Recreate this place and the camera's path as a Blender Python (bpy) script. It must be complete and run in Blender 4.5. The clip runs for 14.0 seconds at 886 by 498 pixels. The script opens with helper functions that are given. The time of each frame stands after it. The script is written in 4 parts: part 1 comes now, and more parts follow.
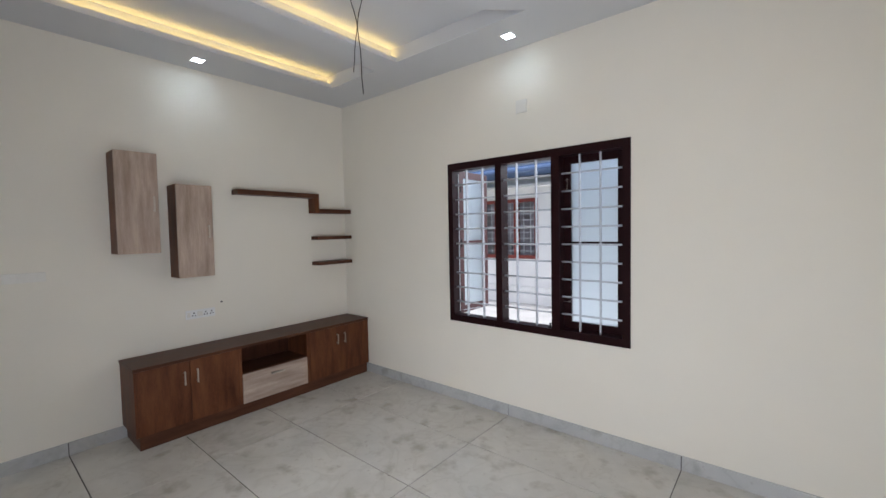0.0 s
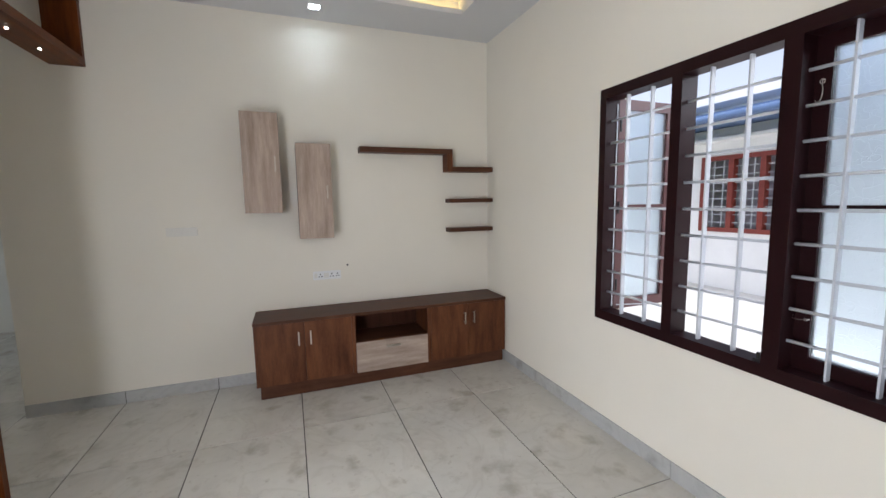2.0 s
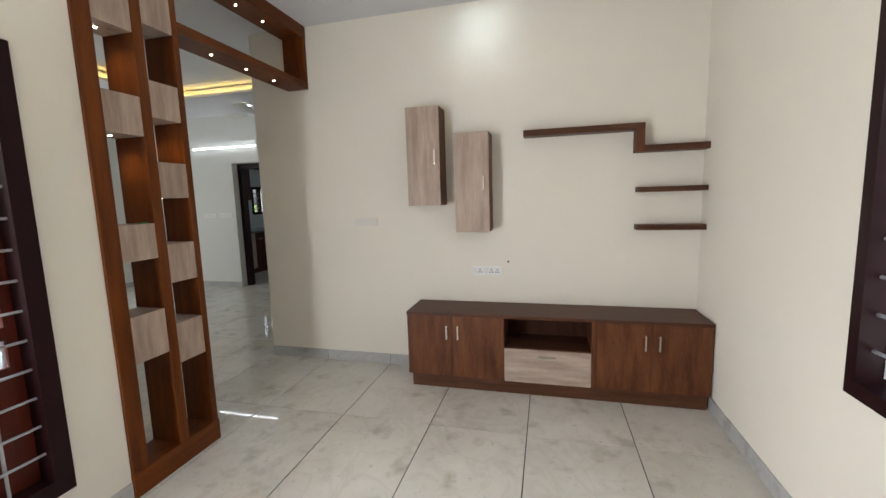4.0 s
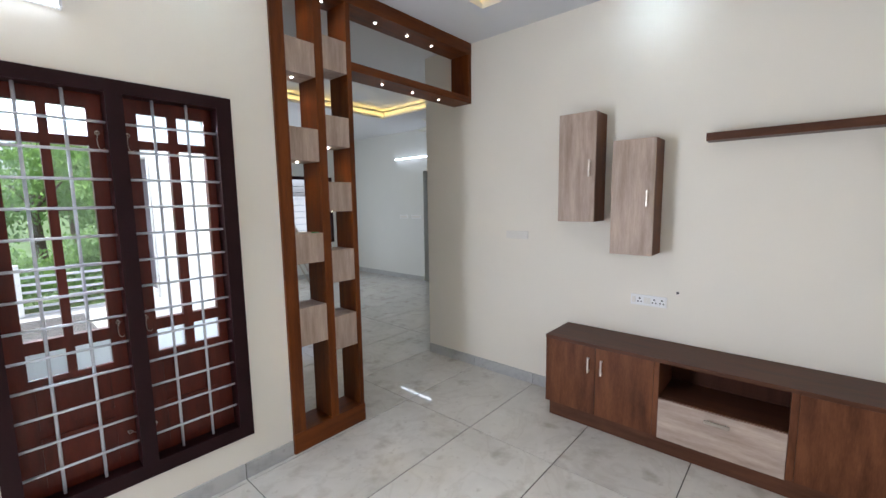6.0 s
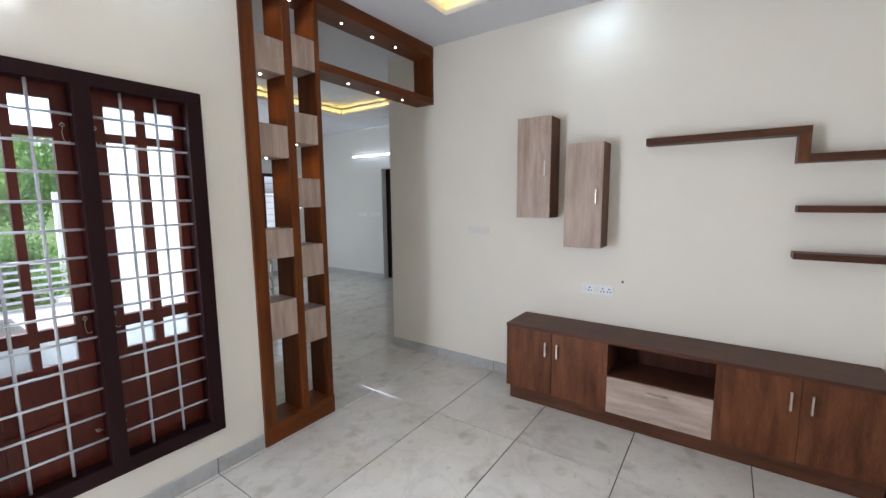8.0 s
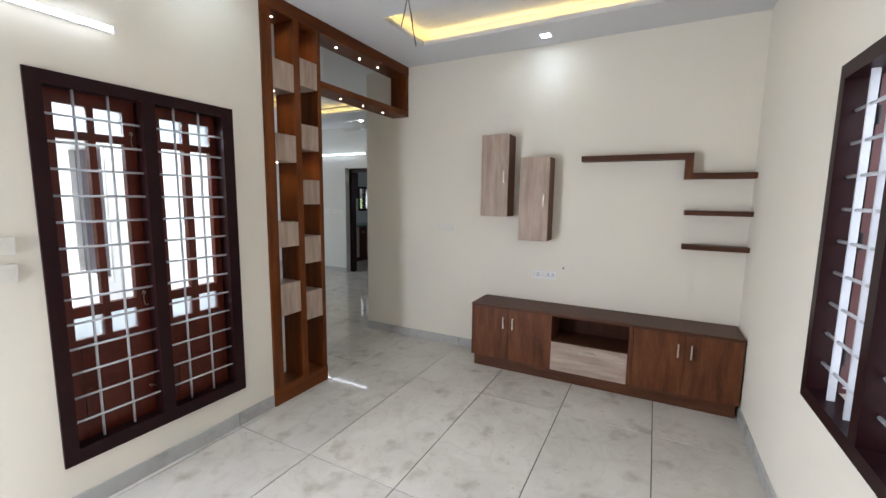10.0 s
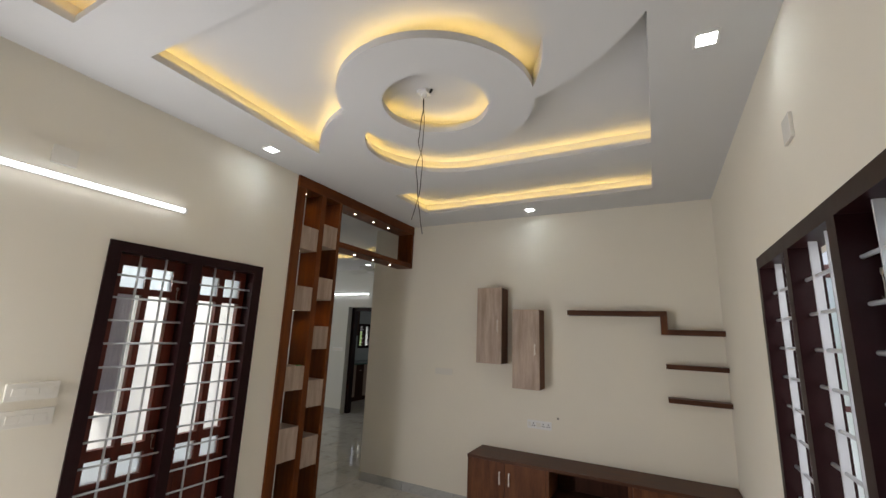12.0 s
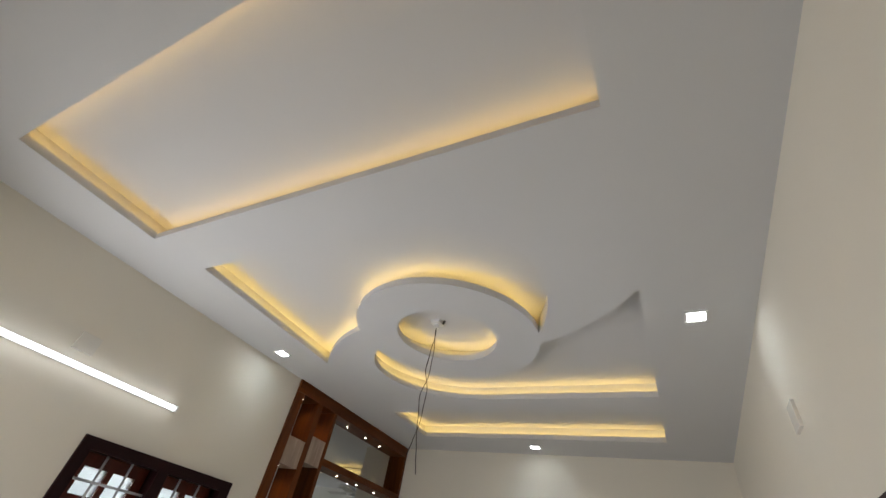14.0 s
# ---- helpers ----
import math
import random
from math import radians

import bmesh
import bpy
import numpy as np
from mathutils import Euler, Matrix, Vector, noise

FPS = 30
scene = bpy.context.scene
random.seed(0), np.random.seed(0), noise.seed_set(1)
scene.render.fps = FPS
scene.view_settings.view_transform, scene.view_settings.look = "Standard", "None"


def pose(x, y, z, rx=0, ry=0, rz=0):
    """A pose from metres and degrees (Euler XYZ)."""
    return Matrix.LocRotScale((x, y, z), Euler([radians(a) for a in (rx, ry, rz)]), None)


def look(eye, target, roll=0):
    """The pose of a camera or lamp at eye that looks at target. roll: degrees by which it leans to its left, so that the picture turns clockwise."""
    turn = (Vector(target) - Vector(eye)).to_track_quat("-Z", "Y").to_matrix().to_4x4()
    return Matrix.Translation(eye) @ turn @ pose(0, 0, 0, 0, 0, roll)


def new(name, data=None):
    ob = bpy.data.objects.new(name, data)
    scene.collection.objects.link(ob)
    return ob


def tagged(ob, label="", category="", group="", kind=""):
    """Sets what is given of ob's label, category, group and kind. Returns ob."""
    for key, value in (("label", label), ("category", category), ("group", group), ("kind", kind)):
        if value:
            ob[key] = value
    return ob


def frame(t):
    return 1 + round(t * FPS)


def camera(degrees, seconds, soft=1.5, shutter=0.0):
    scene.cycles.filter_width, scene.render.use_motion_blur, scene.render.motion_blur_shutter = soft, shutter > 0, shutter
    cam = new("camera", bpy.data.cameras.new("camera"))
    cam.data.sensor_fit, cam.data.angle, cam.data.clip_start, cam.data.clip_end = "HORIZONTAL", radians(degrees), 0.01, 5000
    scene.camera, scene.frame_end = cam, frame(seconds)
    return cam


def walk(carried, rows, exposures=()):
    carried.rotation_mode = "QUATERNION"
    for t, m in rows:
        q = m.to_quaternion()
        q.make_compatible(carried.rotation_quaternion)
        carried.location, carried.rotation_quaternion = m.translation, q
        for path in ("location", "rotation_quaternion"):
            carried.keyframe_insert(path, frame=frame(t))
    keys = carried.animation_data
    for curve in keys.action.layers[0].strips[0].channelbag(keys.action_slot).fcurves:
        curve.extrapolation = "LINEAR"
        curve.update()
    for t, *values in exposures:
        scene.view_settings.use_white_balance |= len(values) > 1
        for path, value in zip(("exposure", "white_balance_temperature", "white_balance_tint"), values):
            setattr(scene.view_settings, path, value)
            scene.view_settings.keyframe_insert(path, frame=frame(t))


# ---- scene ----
cam = camera(95.0, 14.0)
PATH = [
    (0, (3.718, -2.766, 1.484), (2.438, -1.233, 1.393), -1.1),
    (0.5, (3.652, -2.498, 1.47), (2.161, -1.171, 1.34), -1.3),
    (1, (3.571, -2.248, 1.442), (1.919, -1.135, 1.277), -1.5),
    (1.5, (3.476, -2.02, 1.422), (1.7, -1.121, 1.231), -1.2),
    (2, (3.463, -1.756, 1.419), (1.603, -1.057, 1.19), -0.9),
    (2.5, (3.402, -1.529, 1.4), (1.478, -1.043, 1.156), -0.9),
    (3, (3.298, -1.345, 1.403), (1.323, -1.154, 1.153), -1.3),
    (3.5, (3.236, -1.162, 1.419), (1.26, -1.327, 1.158), -1.8),
    (4, (3.154, -1.028, 1.416), (1.233, -1.525, 1.165), -1.7),
    (6.5, (2.884, -0.738, 1.522), (1.429, -2.09, 1.289), -0.8),
    (7, (2.889, -0.725, 1.518), (1.427, -2.07, 1.285), -0.6),
    (7.5, (2.933, -0.716, 1.514), (1.401, -1.982, 1.287), -0.6),
    (8, (3.058, -0.743, 1.5), (1.43, -1.879, 1.258), -0.5),
    (8.5, (3.223, -0.746, 1.483), (1.522, -1.765, 1.219), -0.0),
    (10.8, (3.828, -0.569, 1.533), (2.039, -1.441, 1.331), 1.0),
    (11, (3.846, -0.565, 1.528), (2.056, -1.449, 1.406), 0.8),
    (11.5, (3.933, -0.51, 1.578), (2.151, -1.412, 1.696), 1.3),
    (12, (3.975, -0.469, 1.627), (2.244, -1.384, 2.032), 2.3),
    (12.5, (4.014, -0.455, 1.67), (2.368, -1.37, 2.344), 3.8),
    (13, (4.044, -0.449, 1.696), (2.506, -1.345, 2.608), 5.9),
    (13.5, (4.064, -0.441, 1.714), (2.646, -1.305, 2.829), 8.8),
    (14, (4.081, -0.433, 1.726), (2.783, -1.264, 3.001), 11.6),
]
EXPOSURES = [
    (0, 1.33, 5950, 13), (1.5, 1.58, 5950, 13), (3, 1.78, 6350, 12.5), (4, 1.97, 6300, 12),
    (6.5, 2.08, 5750, 14), (8.5, 2.08, 5750, 14), (11, 1.62, 6350, 12), (12, 1.2, 6700, 13), (13, 1.0, 6800, 13), (14, 1.02, 6600, 12),
]
walk(cam, [(t, look(eye, target, roll)) for t, eye, target, roll in PATH], EXPOSURES)

scene.world = bpy.data.worlds.new("world")
scene.world.use_nodes = True
SKY_STRENGTH, SUN_STRENGTH = 0.095, 1.2
wn = scene.world.node_tree
sky = wn.nodes.new("ShaderNodeTexSky")
sky.sky_type, sky.sun_disc = "NISHITA", False
sky.air_density, sky.dust_density = 0.7, 4.0
sky.sun_elevation, sky.sun_rotation = radians(57), radians(119)
haze = wn.nodes.new("ShaderNodeHueSaturation")
haze.inputs["Saturation"].default_value = 0.4
wn.links.new(sky.outputs[0], haze.inputs["Color"])
wn.links.new(haze.outputs[0], wn.nodes["Background"].inputs[0])
wn.nodes["Background"].inputs[1].default_value = SKY_STRENGTH


def lamp(name, kind, m, energy, color=(1, 1, 1), size=(1, 1), spread=180):
    data = bpy.data.lights.new(name, kind)
    data.energy, data.color = energy, color
    if kind == "AREA":
        data.shape, data.size, data.size_y, data.spread = "RECTANGLE", size[0], size[1], radians(spread)
    ob = new(name, data)
    ob.matrix_world = m
    return ob


sun = lamp("sun", "SUN", look((9, -5, 16), (0, 0, 0)), SUN_STRENGTH, (1, 0.96, 0.9))
sun.data.angle = radians(1.5)
# area lamps standing in for daylight through the entrance door and both windows
lamp("door_daylight", "AREA", look((3.93, -2.93, 1.02), (1.0, -0.9, 1.15)), 17, (0.97, 0.98, 1), (0.70, 1.9))
lamp("window_daylight", "AREA", look((3.1, 1.2, 2.6), (0.0, -2.3, 1.2)), 4, (0.95, 0.98, 1), (2.2, 1.0), 105)
# added lamp in place of light bounced up from the pavement
lamp("window_bounce_fill", "AREA", look((2.25, 0.9, 0.06), (1.7, -1.2, 2.0)), 4, (0.98, 0.99, 1), (2.0, 0.55))
lamp("porch_daylight", "AREA", look((2.9, -4.6, 2.5), (2.0, -2.0, 0.9)), 9, (0.97, 0.99, 1), (1.2, 0.9), 100)
# fill lamps added inside the hall and kitchen, away from their windows
lamp("hall_fill", "AREA", look((0.2, -8.0, 1.5), (-1.2, -5, 1.2)), 8, (0.97, 0.99, 0.97), (1.2, 1.2))
lamp("kitchen_fill", "AREA", look((-5.6, -4.8, 1.9), (-4.6, -6.4, 1.0)), 1.4, (0.9, 0.95, 1), (0.8, 0.8))


# ---- materials ----
def mat(name, color, rough=0.5, metal=0.0, vary=0.1, scale=6.0, stretch=(1, 1, 1), fine=60.0, bump=0.03, detail=4, random_tone=0.0, second=None, contrast=1.0):
    m = bpy.data.materials.new(name)
    m.use_nodes = True
    nt = m.node_tree
    b = nt.nodes["Principled BSDF"]
    b.inputs["Metallic"].default_value = metal
    tc = nt.nodes.new("ShaderNodeTexCoord")
    mp = nt.nodes.new("ShaderNodeMapping")
    mp.inputs["Scale"].default_value = stretch
    nt.links.new(tc.outputs["Object"], mp.inputs[0])
    oi = nt.nodes.new("ShaderNodeObjectInfo")
    sc = nt.nodes.new("ShaderNodeVectorMath")
    sc.operation = "SCALE"
    sc.inputs[0].default_value = (37, 19, 11)
    nt.links.new(oi.outputs["Random"], sc.inputs["Scale"])
    nt.links.new(sc.outputs[0], mp.inputs["Location"])
    n1 = nt.nodes.new("ShaderNodeTexNoise")
    n1.inputs["Scale"].default_value, n1.inputs["Detail"].default_value = scale, detail
    n1.inputs["Roughness"].default_value = 0.6
    n2 = nt.nodes.new("ShaderNodeTexNoise")
    n2.inputs["Scale"].default_value, n2.inputs["Detail"].default_value = fine, 3
    for n in (n1, n2):
        nt.links.new(mp.outputs[0], n.inputs["Vector"])
    ramp = nt.nodes.new("ShaderNodeValToRGB")
    e = ramp.color_ramp.elements
    e[0].position, e[1].position = 0.5 - 0.22 / contrast, 0.5 + 0.22 / contrast
    lo = second or tuple(c * (1 - vary) for c in color)
    hi = color if second else tuple(min(1, c * (1 + vary)) for c in color)
    e[0].color, e[1].color = (*lo, 1), (*hi, 1)
    add = nt.nodes.new("ShaderNodeMath")
    add.operation = "MULTIPLY_ADD"
    add.inputs[1].default_value, add.inputs[2].default_value = 0.25, -0.125
    nt.links.new(n2.outputs[0], add.inputs[0])
    s = nt.nodes.new("ShaderNodeMath")
    nt.links.new(n1.outputs[0], s.inputs[0])
    nt.links.new(add.outputs[0], s.inputs[1])
    nt.links.new(s.outputs[0], ramp.inputs[0])
    out = ramp.outputs[0]
    if random_tone:
        hsv = nt.nodes.new("ShaderNodeHueSaturation")
        r = nt.nodes.new("ShaderNodeMapRange")
        r.inputs["To Min"].default_value, r.inputs["To Max"].default_value = 1 - random_tone, 1 + random_tone
        nt.links.new(oi.outputs["Random"], r.inputs[0])
        nt.links.new(r.outputs[0], hsv.inputs["Value"])
        nt.links.new(out, hsv.inputs["Color"])
        out = hsv.outputs[0]
    nt.links.new(out, b.inputs["Base Color"])
    rr = nt.nodes.new("ShaderNodeMapRange")
    rr.inputs["To Min"].default_value, rr.inputs["To Max"].default_value = max(0.02, rough * 0.85), min(1, rough * 1.15)
    nt.links.new(n1.outputs[0], rr.inputs[0])
    nt.links.new(rr.outputs[0], b.inputs["Roughness"])
    if bump:
        bp = nt.nodes.new("ShaderNodeBump")
        bp.inputs["Strength"].default_value, bp.inputs["Distance"].default_value = bump, 0.004
        nt.links.new(n2.outputs[0], bp.inputs["Height"])
        nt.links.new(bp.outputs[0], b.inputs["Normal"])
    return m


def glow(name, color, strength):
    m = bpy.data.materials.new(name)
    m.use_nodes = True
    b = m.node_tree.nodes["Principled BSDF"]
    b.inputs["Base Color"].default_value = (0.8, 0.8, 0.8, 1)
    b.inputs["Emission Color"].default_value = (*color, 1)
    b.inputs["Emission Strength"].default_value = strength
    return m


def glass(name, color, rough):
    m = bpy.data.materials.new(name)
    m.use_nodes = True
    nt = m.node_tree
    b = nt.nodes["Principled BSDF"]
    b.inputs["Base Color"].default_value = (*color, 1)
    b.inputs["Roughness"].default_value = rough
    b.inputs["Transmission Weight"].default_value = 1
    b.inputs["IOR"].default_value = 1.3 if rough else 1.45
    return m


def marble(name, light, dark, vein, rough):
    m = mat(name, light, rough, 0, second=dark, scale=2.4, detail=6, fine=14, bump=0.003, random_tone=0.03, contrast=0.8)
    nt = m.node_tree
    b = nt.nodes["Principled BSDF"]
    base = b.inputs["Base Color"].links[0].from_socket
    mp = next(n for n in nt.nodes if n.bl_idname == "ShaderNodeMapping")
    v = nt.nodes.new("ShaderNodeTexNoise")
    v.inputs["Scale"].default_value, v.inputs["Detail"].default_value, v.inputs["Distortion"].default_value = 2.3, 6, 1.2
    nt.links.new(mp.outputs[0], v.inputs["Vector"])
    ramp = nt.nodes.new("ShaderNodeValToRGB")
    e = ramp.color_ramp.elements
    e[0].position, e[0].color = 0.47, (0, 0, 0, 1)
    e[1].position, e[1].color = 0.53, (0, 0, 0, 1)
    mid = e.new(0.5)
    mid.color = (0.16, 0.16, 0.16, 1)
    nt.links.new(v.outputs[0], ramp.inputs[0])
    # small scuffs
    w = nt.nodes.new("ShaderNodeTexNoise")
    w.inputs["Scale"].default_value, w.inputs["Detail"].default_value = 6.5, 5
    nt.links.new(mp.outputs[0], w.inputs["Vector"])
    wr = nt.nodes.new("ShaderNodeMapRange")
    wr.inputs["From Min"].default_value, wr.inputs["From Max"].default_value, wr.inputs["To Max"].default_value = 0.55, 0.72, 0.62
    nt.links.new(w.outputs[0], wr.inputs[0])
    both = nt.nodes.new("ShaderNodeMath")
    both.operation = "MAXIMUM"
    nt.links.new(ramp.outputs[0], both.inputs[0])
    nt.links.new(wr.outputs[0], both.inputs[1])
    # sparse dark flecks gathered in patches
    f = nt.nodes.new("ShaderNodeTexNoise")
    f.inputs["Scale"].default_value, f.inputs["Detail"].default_value = 24, 4
    nt.links.new(mp.outputs[0], f.inputs["Vector"])
    fr = nt.nodes.new("ShaderNodeMapRange")
    fr.inputs["From Min"].default_value, fr.inputs["From Max"].default_value, fr.inputs["To Max"].default_value = 0.62, 0.74, 0.8
    nt.links.new(f.outputs[0], fr.inputs[0])
    fw = nt.nodes.new("ShaderNodeMath")
    fw.operation = "MULTIPLY"
    nt.links.new(fr.outputs[0], fw.inputs[0])
    nt.links.new(w.outputs[0], fw.inputs[1])
    most = nt.nodes.new("ShaderNodeMath")
    most.operation, most.use_clamp = "MAXIMUM", True
    nt.links.new(both.outputs[0], most.inputs[0])
    nt.links.new(fw.outputs[0], most.inputs[1])
    mix = nt.nodes.new("ShaderNodeMix")
    mix.data_type = "RGBA"
    nt.links.new(most.outputs[0], mix.inputs[0])
    nt.links.new(base, mix.inputs[6])
    mix.inputs[7].default_value = (*vein, 1)
    nt.links.new(mix.outputs[2], b.inputs["Base Color"])
    return m


def matte(m, level):
    m.node_tree.nodes["Principled BSDF"].inputs["Specular IOR Level"].default_value = level
    return m


M_WALL = mat("cream_paint", (0.80, 0.758, 0.665), 0.85, vary=0.02, scale=1.2, fine=160, bump=0.05)
M_HALL = mat("pale_paint", (0.70, 0.705, 0.665), 0.85, vary=0.02, scale=1.2, fine=160, bump=0.05)
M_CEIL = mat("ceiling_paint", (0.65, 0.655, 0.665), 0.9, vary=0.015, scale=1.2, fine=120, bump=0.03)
M_TILE = marble("floor_tile", (0.67, 0.65, 0.60), (0.52, 0.50, 0.455), (0.33, 0.295, 0.24), 0.028)
M_SKIRT = marble("skirting_tile", (0.52, 0.52, 0.51), (0.43, 0.43, 0.42), (0.27, 0.26, 0.24), 0.2)
M_GROUT = mat("dark_grout", (0.06, 0.055, 0.05), 0.9)
M_WALNUT = mat("walnut_laminate", (0.165, 0.060, 0.024), 0.45, second=(0.058, 0.018, 0.008), scale=2.6, stretch=(5, 5, 0.9), fine=40, bump=0.04, contrast=1.1)
M_WALNUT_H = mat("walnut_laminate_along", (0.110, 0.045, 0.024), 0.42, second=(0.056, 0.022, 0.012), scale=3.5, stretch=(6, 0.9, 6), fine=40, bump=0.04)
M_NICHE = mat("dark_and_shaded_walnut", (0.062, 0.022, 0.012), 0.55, second=(0.032, 0.011, 0.006), scale=3.5, stretch=(6, 6, 0.9), fine=40, bump=0.04)
M_LIGHT = mat("pale_oak_laminate", (0.51, 0.40, 0.325), 0.5, second=(0.29, 0.212, 0.165), scale=3.2, stretch=(7, 7, 0.8), fine=34, bump=0.06, contrast=1.05)
M_LIGHT_H = mat("pale_oak_laminate_along", (0.50, 0.40, 0.33), 0.5, second=(0.30, 0.225, 0.18), scale=3.2, stretch=(7, 0.9, 7), fine=34, bump=0.06, contrast=1.05)
M_TEAK = mat("polished_teak", (0.18, 0.046, 0.007), 0.40, second=(0.068, 0.017, 0.003), scale=3, stretch=(7, 7, 0.7), fine=45, bump=0.04)
M_TEAK_H = mat("polished_teak_along", (0.18, 0.046, 0.007), 0.40, second=(0.068, 0.017, 0.003), scale=3, stretch=(0.7, 7, 7), fine=45, bump=0.04)
M_FRAME = mat("dark_brown_gloss_paint", (0.017, 0.0045, 0.0055), 0.38, vary=0.15, scale=8, fine=70, bump=0.04)
M_SASH = mat("red_brown_stained_wood", (0.115, 0.015, 0.005), 0.38, second=(0.060, 0.008, 0.003), scale=4, stretch=(6, 6, 0.8), fine=40, bump=0.04)
M_LEAF_DARK = mat("dull_brown_outside_paint", (0.075, 0.020, 0.020), 0.45, vary=0.12, scale=6, fine=60, bump=0.03)
M_LEAF_OUT = mat("red_brown_outside_paint", (0.20, 0.035, 0.025), 0.4, vary=0.12, scale=6, fine=60, bump=0.03)
M_BAR = mat("white_grille_paint", (0.56, 0.58, 0.62), 0.4, vary=0.04, scale=20, fine=90, bump=0.02)
M_STEEL = mat("brushed_steel", (0.56, 0.51, 0.45), 0.3, 1.0, vary=0.06, scale=30, fine=120, bump=0.02)
M_WHITE = mat("white_plastic", (0.80, 0.80, 0.79), 0.3, vary=0.01, scale=20, fine=120, bump=0)
M_PLATE = mat("off_white_plastic", (0.785, 0.76, 0.70), 0.22, vary=0.01, scale=20, fine=120, bump=0)
M_DARK = mat("black_plastic", (0.015, 0.015, 0.015), 0.4, vary=0.1)
M_WIRE = mat("black_wire_insulation", (0.018, 0.016, 0.015), 0.5, vary=0.1)
M_FROST = glass("frosted_glass", (0.76, 0.86, 0.92), 0.5)
nt = M_FROST.node_tree
cells = nt.nodes.new("ShaderNodeTexVoronoi")
cells.feature, cells.inputs["Scale"].default_value = "DISTANCE_TO_EDGE", 34
where = nt.nodes.new("ShaderNodeTexCoord")
warp = nt.nodes.new("ShaderNodeTexNoise")
warp.inputs["Scale"].default_value = 9
shift = nt.nodes.new("ShaderNodeMix")
shift.data_type, shift.inputs[0].default_value = "RGBA", 0.14
nt.links.new(where.outputs["Object"], warp.inputs["Vector"])
nt.links.new(where.outputs["Object"], shift.inputs[6])
nt.links.new(warp.outputs["Color"], shift.inputs[7])
nt.links.new(shift.outputs[2], cells.inputs["Vector"])
crease = nt.nodes.new("ShaderNodeMapRange")
crease.inputs["From Max"].default_value = 0.04
nt.links.new(cells.outputs["Distance"], crease.inputs[0])
relief = nt.nodes.new("ShaderNodeBump")
relief.inputs["Strength"].default_value, relief.inputs["Distance"].default_value = 0.4, 0.003
nt.links.new(crease.outputs[0], relief.inputs["Height"])
nt.links.new(relief.outputs[0], nt.nodes["Principled BSDF"].inputs["Normal"])
M_CLEAR = glass("clear_glass", (0.98, 1, 0.99), 0.0)
M_LED = glow("warm_led_strip", (1.0, 0.66, 0.17), 3.6)
M_LED_DIM = glow("warm_led_strip_dim", (1.0, 0.62, 0.17), 2.2)
M_COOL = glow("cool_led_panel", (0.90, 0.96, 1.0), 13)
M_TUBE = glow("tube_light_diffuser", (0.90, 0.96, 1.0), 2.1)
M_SPOT = glow("spot_lamp", (1.0, 0.9, 0.72), 9)
M_OUTWALL = mat("white_outside_paint", (0.80, 0.80, 0.79), 0.7, vary=0.05, scale=1.5, fine=60, bump=0.1)
M_BLUE = mat("blue_metal_roofing", (0.10, 0.16, 0.30), 0.5, vary=0.1, scale=3)
M_PAVE = mat("porch_concrete", (0.50, 0.495, 0.48), 0.8, vary=0.12, scale=2, fine=50, bump=0.2)
M_GRASS = mat("grass_ground", (0.10, 0.16, 0.035), 0.9, second=(0.055, 0.10, 0.02), scale=2, fine=40, bump=0.4)
M_GREEN = mat("foliage", (0.20, 0.33, 0.11), 0.6, second=(0.10, 0.19, 0.055), scale=1.5, fine=20, bump=0.1)
nt = M_GREEN.node_tree
thin = nt.nodes.new("ShaderNodeBsdfTranslucent")
thin.inputs["Color"].default_value = (0.26, 0.42, 0.12, 1)
leafy = nt.nodes.new("ShaderNodeMixShader")
leafy.inputs[0].default_value = 0.5
nt.links.new(nt.nodes["Principled BSDF"].outputs[0], leafy.inputs[1])
nt.links.new(thin.outputs[0], leafy.inputs[2])
nt.links.new(leafy.outputs[0], nt.nodes["Material Output"].inputs["Surface"])
M_BARK = mat("bark", (0.12, 0.085, 0.06), 0.9, vary=0.3, scale=6, stretch=(4, 4, 1), bump=0.5)
M_CURTAIN = mat("mauve_grey_curtain", (0.50, 0.46, 0.53), 0.9, vary=0.1, scale=10, stretch=(5, 5, 0.5))
M_COUNTER = mat("green_granite", (0.10, 0.16, 0.14), 0.15, vary=0.4, scale=40, fine=120, bump=0)
M_KWALL = mat("kitchen_wall_tile", (0.50, 0.54, 0.53), 0.25, vary=0.04, scale=2, bump=0)

for m, level in ((M_WALL, 0.2), (M_HALL, 0.2), (M_CEIL, 0.15), (M_WALNUT, 0.2), (M_WALNUT_H, 0.18), (M_NICHE, 0.12), (M_TEAK, 0.2), (M_TEAK_H, 0.2), (M_FRAME, 0.15), (M_SASH, 0.3), (M_LIGHT, 0.3), (M_LIGHT_H, 0.3)):
    matte(m, level)


# ---- mesh helpers ----
def box(bm, x0, x1, y0, y1, z0, z1, bevel=0.0):
    m = Matrix.LocRotScale(((x0 + x1) / 2, (y0 + y1) / 2, (z0 + z1) / 2), None, (abs(x1 - x0), abs(y1 - y0), abs(z1 - z0)))
    made = bmesh.ops.create_cube(bm, size=1, matrix=m)
    if bevel:
        edges = {e for v in made["verts"] for e in v.link_edges}
        bmesh.ops.bevel(bm, geom=list(edges), offset=bevel, segments=2, profile=0.7, affect="EDGES")
    return bm


def B(*a, bevel=0.0):
    return box(bmesh.new(), *a, bevel=bevel)


